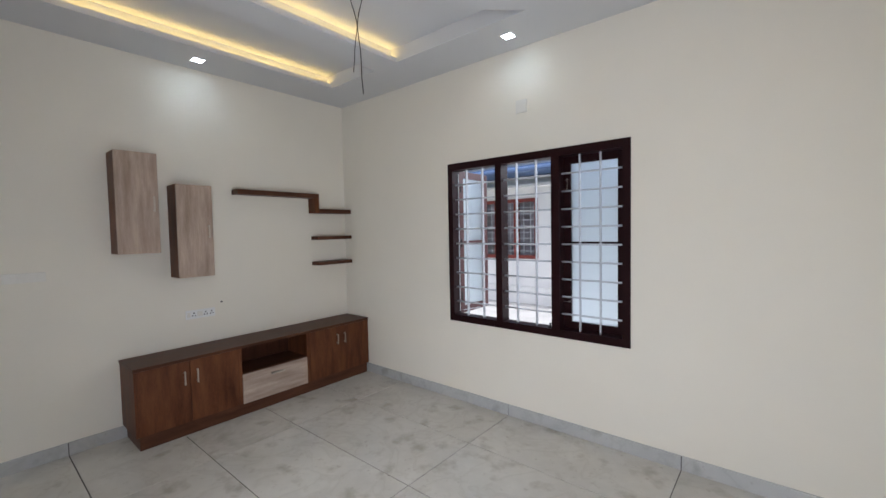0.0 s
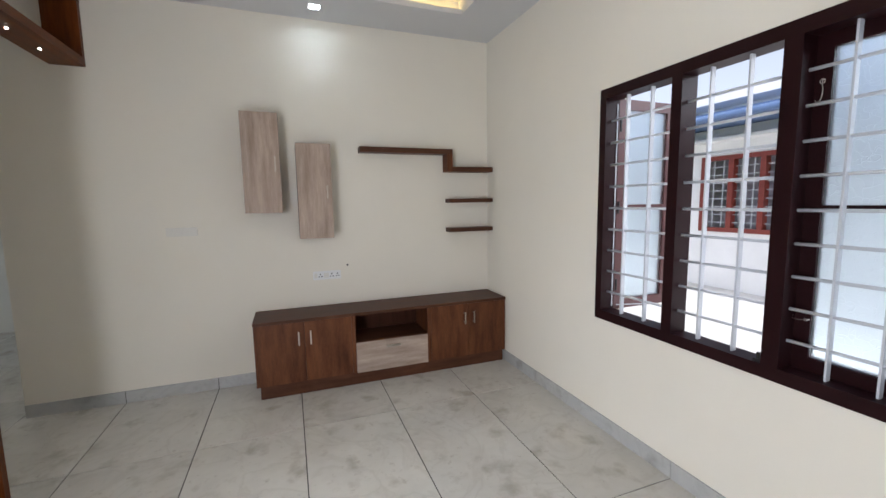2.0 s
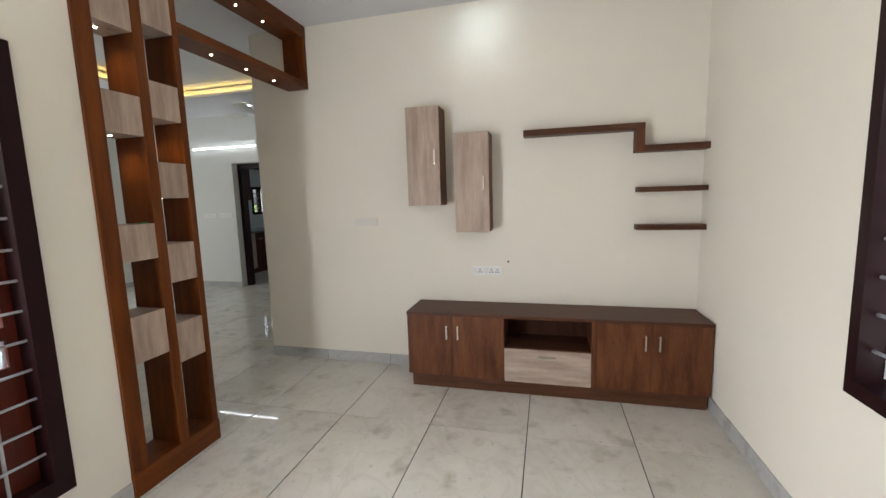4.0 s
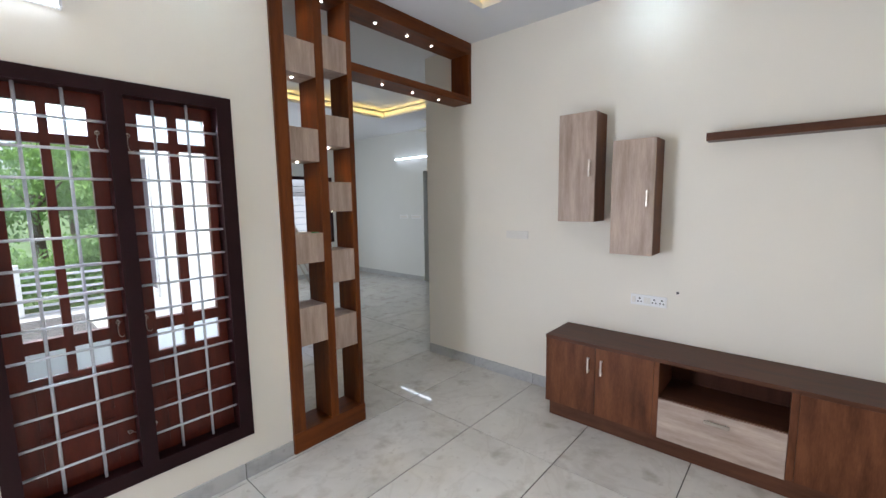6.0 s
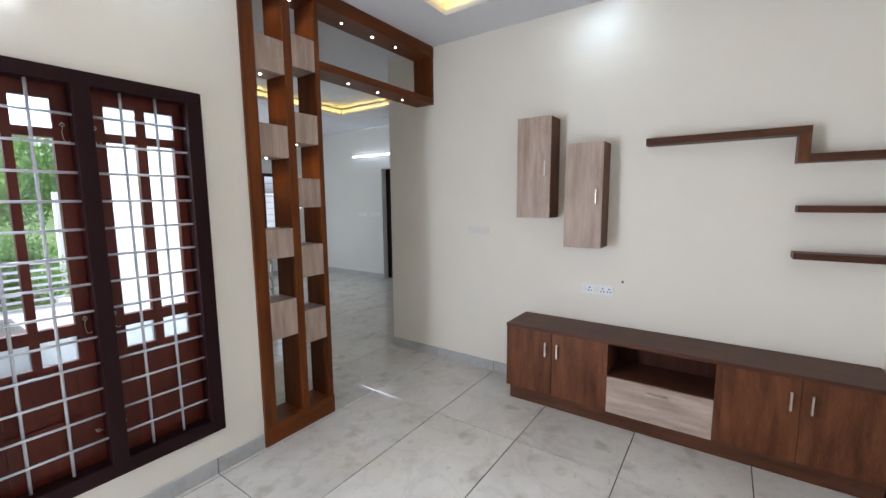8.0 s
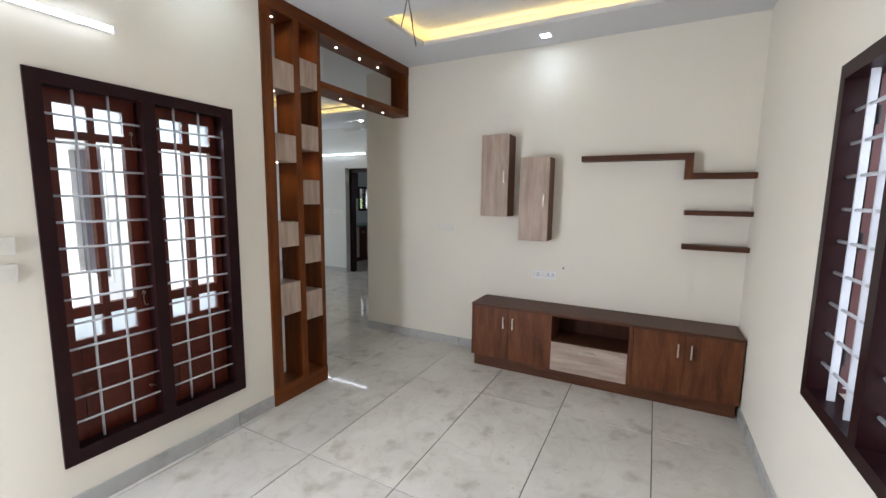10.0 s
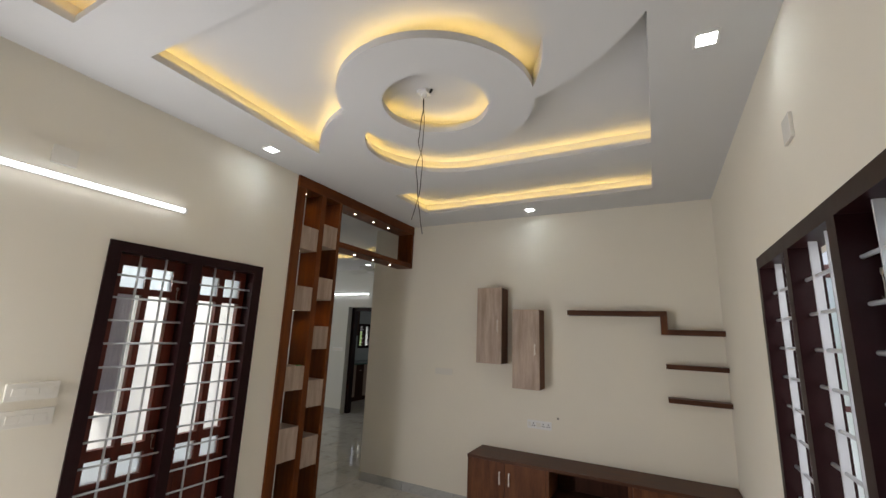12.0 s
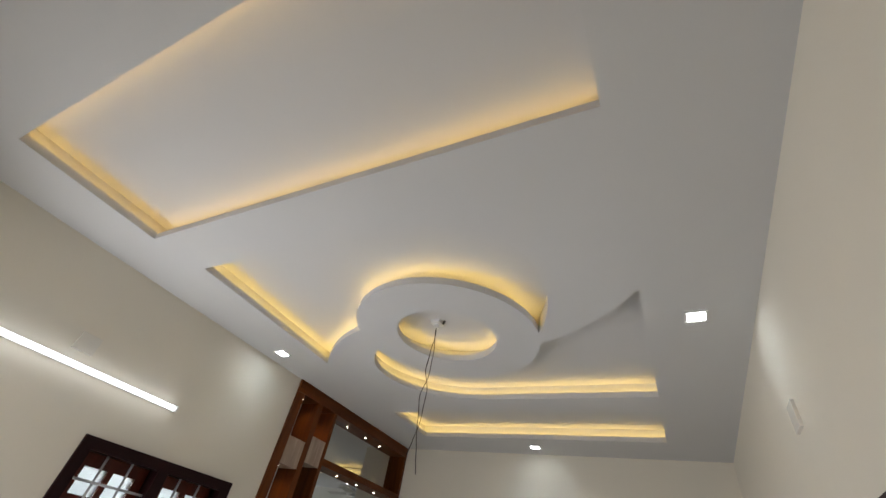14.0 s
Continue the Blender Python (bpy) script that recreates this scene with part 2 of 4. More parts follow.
def rod(bm, a, b, r, n=10, r2=None):
    a, b = Vector(a), Vector(b)
    q = (b - a).to_track_quat("Z", "Y").to_matrix().to_4x4()
    bmesh.ops.create_cone(bm, cap_ends=True, segments=n, radius1=r, radius2=r if r2 is None else r2, depth=(b - a).length, matrix=Matrix.Translation((a + b) / 2) @ q)
    return bm


def link(name, bm, material, parent=None, label="", smooth=False):
    me = bpy.data.meshes.new(name)
    bm.to_mesh(me)
    bm.free()
    me.materials.append(material)
    if smooth:
        for p in me.polygons:
            p.use_smooth = True
    ob = new(name, me)
    ob.parent = parent
    if label:
        ob["label"] = label
    return ob


def part(name, bm, material, parent, label="", smooth=False):
    return link(name, bm, material, parent, label, smooth)


def thing(name, label, category, group="", kind="", at=(0, 0, 0)):
    ob = new(name)
    ob.location = at
    ob.empty_display_size = 0.1
    return tagged(ob, label, category, group, kind)


def local(ob):
    """Parts are written in world metres; this moves them into the frame of their thing."""
    shift = Matrix.Translation(-ob.location)
    for c in ob.children:
        c.data.transform(shift)
    for c in ob.children_recursive:
        if c.parent is not ob:
            c.data.transform(shift)
    return ob


from mathutils.geometry import tessellate_polygon


def plate(outline, holes, lo, hi, to=lambda u, v, w: (u, v, w)):
    """A slab between lo and hi with holes through it; to() places its axes."""
    loops = [outline, *holes]
    pts = [p for lp in loops for p in lp]
    tris = tessellate_polygon([[Vector((u, v, 0)) for u, v in lp] for lp in loops])
    bm = bmesh.new()
    low = [bm.verts.new(to(u, v, lo)) for u, v in pts]
    high = [bm.verts.new(to(u, v, hi)) for u, v in pts]
    for a, b, c in tris:
        bm.faces.new((low[a], low[b], low[c]))
        bm.faces.new((high[c], high[b], high[a]))
    k = 0
    for lp in loops:
        n = len(lp)
        for i in range(n):
            a, b = k + i, k + (i + 1) % n
            bm.faces.new((low[a], low[b], high[b], high[a]))
        k += n
    bmesh.ops.recalc_face_normals(bm, faces=bm.faces)
    return bm


def rect(u0, u1, v0, v1):
    return [(u0, v0), (u1, v0), (u1, v1), (u0, v1)]


def doorway(u0, u1, top, d0, d1, head):
    """The outline of a wall with a doorway cut up from its foot."""
    return [(u0, 0), (d0, 0), (d0, head), (d1, head), (d1, 0), (u1, 0), (u1, top), (u0, top)]


along_x = lambda u, v, w: (u, w, v)
along_y = lambda u, v, w: (w, u, v)


def structure(name, bm, material, label, category):
    return tagged(link(name, bm, material), label, category, kind="structure")


# ---- structure of the living room ----
H, TOP, LIP = 2.84, 2.952, 0.038
YL, YB = -2.98, -3.16
XB = 4.5
structure("wall_north", plate(rect(-0.12, XB + 0.12, 0, TOP + 0.1), [rect(1.50, 2.965, 0.71, 2.04)], 0, 0.2, along_x), M_WALL, "cream painted plaster wall with a barred window", "wall")
structure("wall_west", plate(rect(-3.508, 0, 0, TOP + 0.1), [], -0.12, 0, along_y), M_WALL, "cream painted wall behind the low media cabinet", "wall")
structure("wall_south", plate(doorway(1.777, XB + 0.12, TOP + 0.1, 3.43, 4.43, 2.03), [rect(2.02, 2.94, 0.255, 2.03)], YB, YL, along_x), M_WALL, "cream painted wall with a tall window and an entrance", "wall")
structure("wall_east", plate(rect(YB, 0.2, 0, TOP + 0.1), [], XB, XB + 0.12, along_y), M_WALL, "plain cream painted wall closing the room", "wall")


def arc(c, r, a0, a1, n):
    return [(c[0] + r * math.cos(radians(a0 + (a1 - a0) * i / n)), c[1] + r * math.sin(radians(a0 + (a1 - a0) * i / n))) for i in range(n + 1)]


def bend(p0, p1, p2, n=14):
    """A quadratic curve from p0 to p2 that leans to p1."""
    return [tuple((1 - s) ** 2 * a + 2 * s * (1 - s) * b + s * s * c for a, b, c in zip(p0, p1, p2)) for s in (i / n for i in range(n + 1))]


RC, RO, RI = (2.22, -1.48), 0.532, 0.29
TRAY_A = [(0.447, -0.44), (0.447, -2.525), (1.06, -2.525), (1.06, -0.44)]
TRAY_C = rect(3.40, 4.02, -2.57, -0.445)
# cut between the straight far edge and the disc
tip_l, tip_r = 262, 108
far_bend = bend((1.316, -1.50), (1.305, -2.03), (1.70, -2.16)) + bend((1.70, -2.16), (1.95, -2.225), (2.146, -2.007))[1:]
CUT_1 = [(2.483, -0.436), (1.316, -0.436)] + far_bend + arc(RC, RO, tip_l, tip_r, 40)[1:] + bend((2.083, -0.966), (2.18, -0.66), (2.483, -0.436))[0:-1]
# cut round the other side of the disc, with a long tail
left_bend = bend((2.005, -2.535), (2.31, -2.27), (2.385, -1.987))
right_bend = bend((2.178, -0.946), (2.50, -0.76), (2.80, -0.83)) + bend((2.80, -0.83), (3.14, -0.93), (3.135, -1.60))[1:]
CUT_2 = [(3.135, -2.505)] + left_bend + arc(RC, RO, 289, 454, 50) + right_bend[1:]
HOLE = arc(RC, RI, 0, 360, 48)[:-1]
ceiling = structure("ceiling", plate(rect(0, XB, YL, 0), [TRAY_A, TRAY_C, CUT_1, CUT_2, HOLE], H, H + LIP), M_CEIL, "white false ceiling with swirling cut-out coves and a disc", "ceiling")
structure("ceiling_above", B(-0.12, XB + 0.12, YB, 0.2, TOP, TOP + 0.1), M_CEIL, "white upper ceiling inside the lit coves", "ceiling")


def ribbon(pts, w, z0, z1, side=1):
    """A narrow upright or flat band that follows a line, set off to one side of it."""
    bm = bmesh.new()
    rows = []
    for i, p in enumerate(pts):
        a, b = Vector(pts[max(i - 1, 0)]), Vector(pts[min(i + 1, len(pts) - 1)])
        d = (b - a).normalized()
        nrm = Vector((-d.y, d.x)) * side
        off0, off1 = Vector(p) + nrm * w[0], Vector(p) + nrm * w[1]
        rows.append([bm.verts.new((off0.x, off0.y, z0)), bm.verts.new((off1.x, off1.y, z0)), bm.verts.new((off1.x, off1.y, z1)), bm.verts.new((off0.x, off0.y, z1))])
    for r, s in zip(rows, rows[1:]):
        for k in range(4):
            bm.faces.new((r[k], r[(k + 1) % 4], s[(k + 1) % 4], s[k]))
    bm.faces.new(rows[0])
    bm.faces.new(rows[-1][::-1])
    bmesh.ops.recalc_face_normals(bm, faces=bm.faces)
    return bm


# coves: a closing board behind the lip, and a warm strip lying on the lip
def longer(pts, a, b):
    p, q = [Vector(v) for v in pts[:2]]
    r, s = [Vector(v) for v in pts[-2:]]
    return [tuple(p - (q - p).normalized() * a), *pts[1:-1], tuple(s + (s - r).normalized() * b)]


def cove(pts, side, lit=True, ends=(1, 1), led=M_LED):
    if lit:
        strip = link("led_strip", ribbon(longer(pts, 0.03 * (len(pts) == 2) * ends[0], 0.0), (0.026, 0.042), H + LIP + 0.001, H + LIP + 0.0035, side), led)
        tagged(strip, "warm yellow light strip hidden on the ceiling cove ledge", "led strip", "cove light strips")
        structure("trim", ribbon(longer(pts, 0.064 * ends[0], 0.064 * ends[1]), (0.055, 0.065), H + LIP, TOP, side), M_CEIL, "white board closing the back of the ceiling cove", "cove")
    else:
        structure("trim", ribbon(longer(pts, 0.064 * ends[0], 0.064 * ends[1]), (0.0, 0.01), H + LIP, TOP, side), M_CEIL, "white upright board flush with the ceiling cut-out", "cove")


cove([(0.447, -0.44), (0.447, -2.525)], -1)
cove([(0.447, -2.525), (1.06, -2.525)], -1)
cove([(1.06, -2.525), (1.06, -0.44)], -1, False)
cove([(1.06, -0.44), (0.447, -0.44)], -1, False)
cove([(1.316, -0.436)] + far_bend, -1, ends=(1, 0))
cove([(2.483, -0.436), (1.316, -0.436)], -1, False)
cove([(3.135, -2.505), (2.005, -2.535)], 1)
cove(left_bend, 1, ends=(1, 0))
cove(TRAY_C[0:2], -1, led=M_LED_DIM)
cove(TRAY_C[1:3], -1, led=M_LED_DIM)
cove(TRAY_C[2:4], -1, False)
cove([TRAY_C[3], TRAY_C[0]], -1, led=M_LED_DIM)
cove(right_bend, 1, False, (0, 0))
cove(bend((2.083, -0.966), (2.18, -0.66), (2.483, -0.436)), 1, False, (0, 0))
disc_strip = link("led_strip", ribbon(arc(RC, RO, 292, 452, 40), (0.026, 0.042), H + LIP + 0.001, H + LIP + 0.0035, 1), M_LED)
tagged(disc_strip, "warm yellow light strip hidden on top of the ceiling disc", "led strip", "cove light strips")
hole_strip = link("led_strip", ribbon(arc(RC, RI, 90, 270, 30), (0.026, 0.042), H + LIP + 0.001, H + LIP + 0.0035, -1), M_LED)
tagged(hole_strip, "warm yellow light strip round the hole of the ceiling disc", "led strip", "cove light strips")
structure("trim", ribbon(arc(RC, 0.40, 0, 360, 48), (0, 0.01), H + LIP, TOP), M_CEIL, "round white board inside the ceiling disc", "cove")


# ---- square downlights ----
def downlight(x, y, z, group="square ceiling downlights"):
    t = thing("downlight", "square white recessed ceiling downlight, switched on", "downlight", group, at=(x, y, z))
    part("bezel", plate(rect(x - 0.045, x + 0.045, y - 0.045, y + 0.045), [rect(x - 0.036, x + 0.036, y - 0.036, y + 0.036)], z - 0.008, z - 0.0005), M_WHITE, t)
    part("diffuser", B(x - 0.036, x + 0.036, y - 0.036, y + 0.036, z - 0.006, z - 0.001), M_COOL, t, "bright cool white diffuser")
    return local(t)


downlight(0.235, -1.507, H)
downlight(2.206, -2.79, H)
downlight(2.228, -0.225, H)
for x, y, aim in ((0.235, -1.507, (0.06, -1.507)), (2.206, -2.79, (2.206, -2.93)), (2.228, -0.225, (2.228, -0.07))):
    spot = lamp("downlight_beam", "SPOT", look((x, y, H - 0.02), (*aim, 2.5)), 0.34, (0.62, 0.92, 1))
    spot.data.spot_size, spot.data.spot_blend, spot.data.shadow_soft_size = radians(150), 1.0, 0.05

# ---- hanging wires ----
wires = thing("ceiling_wires", "two thin twisted black wires hanging from a ceiling hook", "wires", at=(2.225, -1.555, TOP))
part("hook_box", rod(B(2.195, 2.255, -1.585, -1.525, TOP - 0.02, TOP, bevel=0.004), (2.225, -1.555, TOP - 0.045), (2.225, -1.555, TOP - 0.02), 0.014), M_WHITE, wires, "small white ceiling rose")
part("screw", rod(bmesh.new(), (2.225, -1.515, TOP - 0.02), (2.225, -1.505, TOP), 0.007), M_DARK, wires)


def tube_line(pts, r, n=6):
    cu = bpy.data.curves.new("line", "CURVE")
    cu.dimensions, cu.bevel_depth, cu.bevel_resolution = "3D", r, 1
    sp = cu.splines.new("POLY")
    sp.points.add(len(pts) - 1)
    for p, q in zip(sp.points, pts):
        p.co = (*q, 1)
    tmp = new("line", cu)
    bm = bmesh.new()
    bm.from_mesh(bpy.data.meshes.new_from_object(tmp.evaluated_get(bpy.context.evaluated_depsgraph_get())))
    bpy.data.objects.remove(tmp)
    bpy.data.curves.remove(cu)
    return bm


for ph, length, curl in ((0.0, 0.80, 0.035), (2.6, 0.72, -0.03)):
    pts = []
    for i in range(60):
        s = i / 59
        amp = 0.020 * math.sin(math.pi * min(1, s * 1.1)) * (1 + 0.4 * math.sin(17 * s)) + 0.03 * max(0, s - 0.72)
        pts.append((2.225 + amp * math.cos(ph + 9 * s), -1.555 + amp * math.sin(ph + 9 * s) + curl * max(0, s - 0.8) * 4, TOP - 0.04 - length * s + (0.12 * max(0, s - 0.9))))
    part("wire", tube_line(pts, 0.0022), M_WIRE, wires)
local(wires)

# ---- tube light on the window wall ----
tube = thing("tube_light", "long slim white wall tube light, switched on", "tube light", at=(3.23, YL, 2.285))
part("housing", B(2.62, 3.83, YL, YL + 0.022, 2.272, 2.298, bevel=0.003), M_WHITE, tube)
part("diffuser", rod(bmesh.new(), (2.628, YL + 0.03, 2.285), (3.822, YL + 0.03, 2.285), 0.013, 14), M_TUBE, tube, "glowing cool white tube", True)
for x in (2.612, 3.83):
    part("end_cap", B(x - 0.0, x + 0.01, YL, YL + 0.044, 2.27, 2.30, bevel=0.002), M_WHITE, tube)
local(tube)


# ---- wall plates ----
def plate_x(name, label, category, y, x0, x1, z0, z1, d, modules=(), group=""):
    """A plate on a wall that runs along x; d is the sense in which it stands out."""
    t = thing(name, label, category, group, at=((x0 + x1) / 2, y, z0))
    part("cover", B(x0, x1, y, y + d * 0.012, z0, z1, bevel=0.003), M_PLATE, t)
    for a, b in modules:
        part("switch", B(a, b, y + d * 0.012, y + d * 0.016, z0 + 0.022, z1 - 0.022, bevel=0.0015), M_PLATE, t)
    return local(t)


plate_x("junction_plate", "blank white square junction plate on the wall", "wall plate", 0, 2.16, 2.25, 2.355, 2.45, -1)
plate_x("junction_plate", "blank white square junction plate above the tube light", "wall plate", YL, 3.15, 3.25, 2.35, 2.44, 1)
for z in (1.262, 1.148):
    plate_x("switch_plate", "white modular switch plate beside the entrance", "switch plate", YL, 3.026, 3.21, z, z + 0.075, 1, [(3.052, 3.098), (3.0985, 3.1445), (3.145, 3.190)], "switch plates by the entrance")


def plate_y(name, label, y0, y1, z0, z1, x=0.0, sockets=(), modules=(), d=1):
    t = thing(name, label, "socket plate" if sockets else "switch plate", at=(x, (y0 + y1) / 2, z0))
    part("cover", B(x, x + d * 0.011, y0, y1, z0, z1, bevel=0.003), M_WHITE if sockets or x < -1 else M_PLATE, t)
    for a, b in modules:
        part("switch", B(x + d * 0.011, x + d * 0.015, a, b, z0 + 0.016, z1 - 0.016, bevel=0.0015), M_PLATE, t)
    for c in sockets:
        zc = (z0 + z1) / 2
        face = part("socket", B(x + 0.011, x + 0.0135, c - 0.021, c + 0.021, zc - 0.026, zc + 0.026, bevel=0.001), M_WHITE, t)
        for dy, dz, r in ((0, 0.011, 0.0062), (-0.010, -0.009, 0.0052), (0.010, -0.009, 0.0052)):
            part("pin_hole", rod(bmesh.new(), (x + 0.012, c + dy, zc + dz), (x + 0.0142, c + dy, zc + dz), r, 8), M_DARK, face)
    return local(t)


plate_y("socket_plate", "white wall plate with three power sockets and switches", -1.60, -1.378, 0.797, 0.868, 0, (-1.542, -1.452, -1.406), ((-1.590, -1.568), (-1.515, -1.497), (-1.494, -1.476)))
plate_y("switch_plate", "white modular switch plate on the cream wall", -2.60, -2.40, 1.20, 1.262, 0, (), [(-2.585 + 0.028 * i, -2.56 + 0.028 * i) for i in range(6)])
aerial = link("cable_outlet", rod(bmesh.new(), (-0.001, -1.32, 0.907), (0.006, -1.32, 0.907), 0.008, 12), M_DARK)
tagged(aerial, "small round black cable outlet hole in the wall", "outlet")


# ---- low media cabinet ----
def handle_v(parent, x, y, z0, z1):
    bm = bmesh.new()
    box(bm, x + 0.018, x + 0.026, y - 0.005, y + 0.005, z0, z1, bevel=0.002)
    for z in (z0 + 0.012, z1 - 0.012):
        box(bm, x, x + 0.02, y - 0.004, y + 0.004, z - 0.004, z + 0.004)
    return part("handle", bm, M_STEEL, parent, "slim brushed steel bar handle")


cab = thing("media_cabinet", "long low walnut-brown media cabinet with a pale oak drawer", "tv cabinet", at=(0.18, -1.03, 0))
part("plinth", B(0.004, 0.345, -2.02, -0.028, 0.0, 0.10, bevel=0.002), M_WALNUT_H, cab)
part("top", B(0.002, 0.366, -2.047, -0.010, 0.558, 0.581, bevel=0.002), M_WALNUT_H, cab, "walnut laminate top board")
for y0, y1 in ((-2.043, -2.025), (-1.352, -1.324), (-0.736, -0.705), (-0.032, -0.014)):
    part("side_panel", B(0.004, 0.343 if y0 in (-2.043, -0.032) else 0.361, y0, y1, 0.10, 0.558, bevel=0.001), M_WALNUT, cab)
part("back_panel", B(0.004, 0.012, -2.025, -0.032, 0.10, 0.558), M_NICHE, cab)
part("floor_panel", B(0.012, 0.343, -2.025, -0.032, 0.10, 0.116), M_WALNUT_H, cab)
part("niche_shelf", B(0.012, 0.352, -1.324, -0.736, 0.326, 0.344, bevel=0.001), M_WALNUT_H, cab)
# the recess shade is put into this board's darker walnut colour
part("niche_back", B(0.0125, 0.03, -1.324, -0.736, 0.344, 0.558), M_NICHE, cab, "niche back with its shade put into darker walnut")
for y0, y1, hy in ((-2.044, -1.700, -1.740), (-1.697, -1.354, -1.656), (-0.703, -0.366, -0.406), (-0.363, -0.013, -0.322)):
    door = part("door", B(0.344, 0.362, y0, y1, 0.101, 0.556, bevel=0.0015), M_WALNUT, cab)
    handle_v(door, 0.362, hy, 0.387, 0.49)
drawer = part("drawer", B(0.344, 0.364, -1.322, -0.738, 0.097, 0.338, bevel=0.0015), M_LIGHT_H, cab, "pale oak-grained drawer front")
hb = bmesh.new()
box(hb, 0.384, 0.393, -1.088, -0.972, 0.283, 0.299, bevel=0.002)
for y in (-1.07, -0.99):
    box(hb, 0.364, 0.386, y - 0.004, y + 0.004, 0.287, 0.295)
part("handle", hb, M_STEEL, drawer, "slim brushed steel bar handle")
local(cab)


# ---- wall boxes ----
def wall_box(y0, y1, z0, z1, hy, h0, h1):
    t = thing("wall_cabinet", "tall wall-hung box cabinet, pale oak door and walnut sides", "wall cabinet", "wall cabinets", at=(0, (y0 + y1) / 2, z0))
    part("body", B(0.001, 0.180, y0, y1, z0, z1, bevel=0.0015), M_WALNUT, t, "dark walnut box body")
    door = part("door", B(0.1815, 0.200, y0, y1, z0, z1, bevel=0.0015), M_LIGHT, t, "pale oak-grained door")
    handle_v(door, 0.200, hy, h0, h1)
    return local(t)


wall_box(-2.053, -1.800, 1.36, 2.084, -1.832, 1.660, 1.772)
wall_box(-1.688, -1.436, 1.157, 1.876, -1.472, 1.462, 1.562)

# ---- wall shelves ----
SD = 0.115
step = thing("stepped_shelf", "walnut-brown stepped floating wall shelf in two levels", "wall shelf", at=(0, -0.6, 1.68))
part("upper_board", B(0.001, SD, -1.197, -0.394, 1.833, 1.877, bevel=0.0015), M_WALNUT_H, step)
part("riser", B(0.001, SD, -0.446, -0.394, 1.684, 1.833, bevel=0.0015), M_WALNUT, step)
part("lower_board", B(0.001, SD, -0.394, -0.002, 1.684, 1.728, bevel=0.0015), M_WALNUT_H, step)
local(step)
for z in (1.413, 1.153):
    s = tagged(link("corner_shelf", B(0.001, SD, -0.425, -0.002, z, z + 0.036, bevel=0.0015), M_WALNUT_H), "short walnut-brown floating shelf in the corner", "wall shelf", "corner shelves")

# ---- partition with cubby boxes, and its bridge ----
PF, PB = -2.96, -3.16
div = thing("shelf_partition", "polished teak open partition with pale cubes and spot lamps", "room divider", at=(1.51, -3.06, 0))
part("base", B(1.248, 1.778, PB, PF, 0.0, 0.125, bevel=0.003), M_TEAK_H, div)
part("header", B(0.003, 1.778, PB, PF, 2.745, H - 0.002, bevel=0.003), M_TEAK_H, div)
for x0, x1 in ((1.697, 1.776), (1.458, 1.512), (1.252, 1.287)):
    part("upright", B(x0, x1, PB + 0.004, PF - 0.004, 0.125, 2.745, bevel=0.002), M_TEAK, div)
part("lower_beam", B(0.003, 1.252, PB + 0.004, PF - 0.003, 2.345, 2.398, bevel=0.002), M_TEAK_H, div)
part("end_post", B(0.003, 0.040, PB + 0.004, PF - 0.003, 2.398, 2.745, bevel=0.002), M_TEAK, div)
cubes = [(1.512, 1.697, a, b) for a, b in ((2.250, 2.440), (1.760, 1.950), (1.152, 1.330), (0.650, 0.885))]
cubes += [(1.287, 1.458, a, b) for a, b in ((2.315, 2.508), (1.862, 2.046), (1.457, 1.642), (1.006, 1.212), (0.562, 0.782))]
for x0, x1, z0, z1 in cubes:
    part("cube", B(x0, x1, PB + 0.012, PF - 0.008, z0, z1, bevel=0.0015), M_LIGHT, div, "pale oak-grained box")


def spotlet(x, z, y=-3.065):
    part("spot_lamp", rod(bmesh.new(), (x, y, z - 0.003), (x, y, z - 0.0005), 0.0075, 12), M_SPOT, div, "tiny lit spot lamp")


for x in (0.962, 0.66, 0.389, 1.607, 1.385):
    spotlet(x, 2.745)
for x in (0.917, 0.612, 0.311):
    spotlet(x, 2.345)
for x, z in ((1.61, 2.25), (1.605, 1.76), (1.384, 1.862), (1.377, 1.457 - 0.0)):
    spotlet(x, z)
local(div)
for x, z in ((1.607, 2.72), (1.385, 2.72), (1.61, 2.235), (1.605, 1.745), (1.384, 1.85), (0.66, 2.73), (0.612, 2.33)):
    sp = lamp("spotlet_beam", "SPOT", look((x, -3.065, z), (x, -3.065, 0)), 0.6, (1, 0.86, 0.62))
    sp.data.spot_size, sp.data.spot_blend, sp.data.shadow_soft_size = radians(130), 1.0, 0.03


tagged(link("tape_scrap", B(1.53, 1.575, -3.0, -2.985, 1.33, 1.337, bevel=0.002), mat("green_tape", (0.03, 0.22, 0.06), 0.5)), "small scrap of green tape lying on a cube", "tape scrap")


# ---- windows ----
def hook(parent, p, d=1, turn=0.0, s=1.0):
    """A wire hook on an eye: a ring, a straight shank and a curled end, hanging at turn degrees from straight down."""
    x, y, z = p
    q = Matrix.Rotation(radians(turn), 3, "Y")
    pts = [(0.0075 * math.sin(2 * math.pi * i / 12), 0.0075 * math.cos(2 * math.pi * i / 12) - 0.0075) for i in range(13)]
    pts += [(0.0, -0.02), (0.003, -0.035), (0.001, -0.062), (-0.004, -0.074), (-0.014, -0.078), (-0.019, -0.070)]
    line = [Vector((x, y + d * 0.012, z)) + q @ Vector((u * s, 0, v * s)) for u, v in pts]
    bm = tube_line(line, 0.0014)
    rod(bm, (x, y, z), (x, y + d * 0.014, z), 0.003, 8)
    return part("hook", bm, M_STEEL, parent, "thin wire window hook")


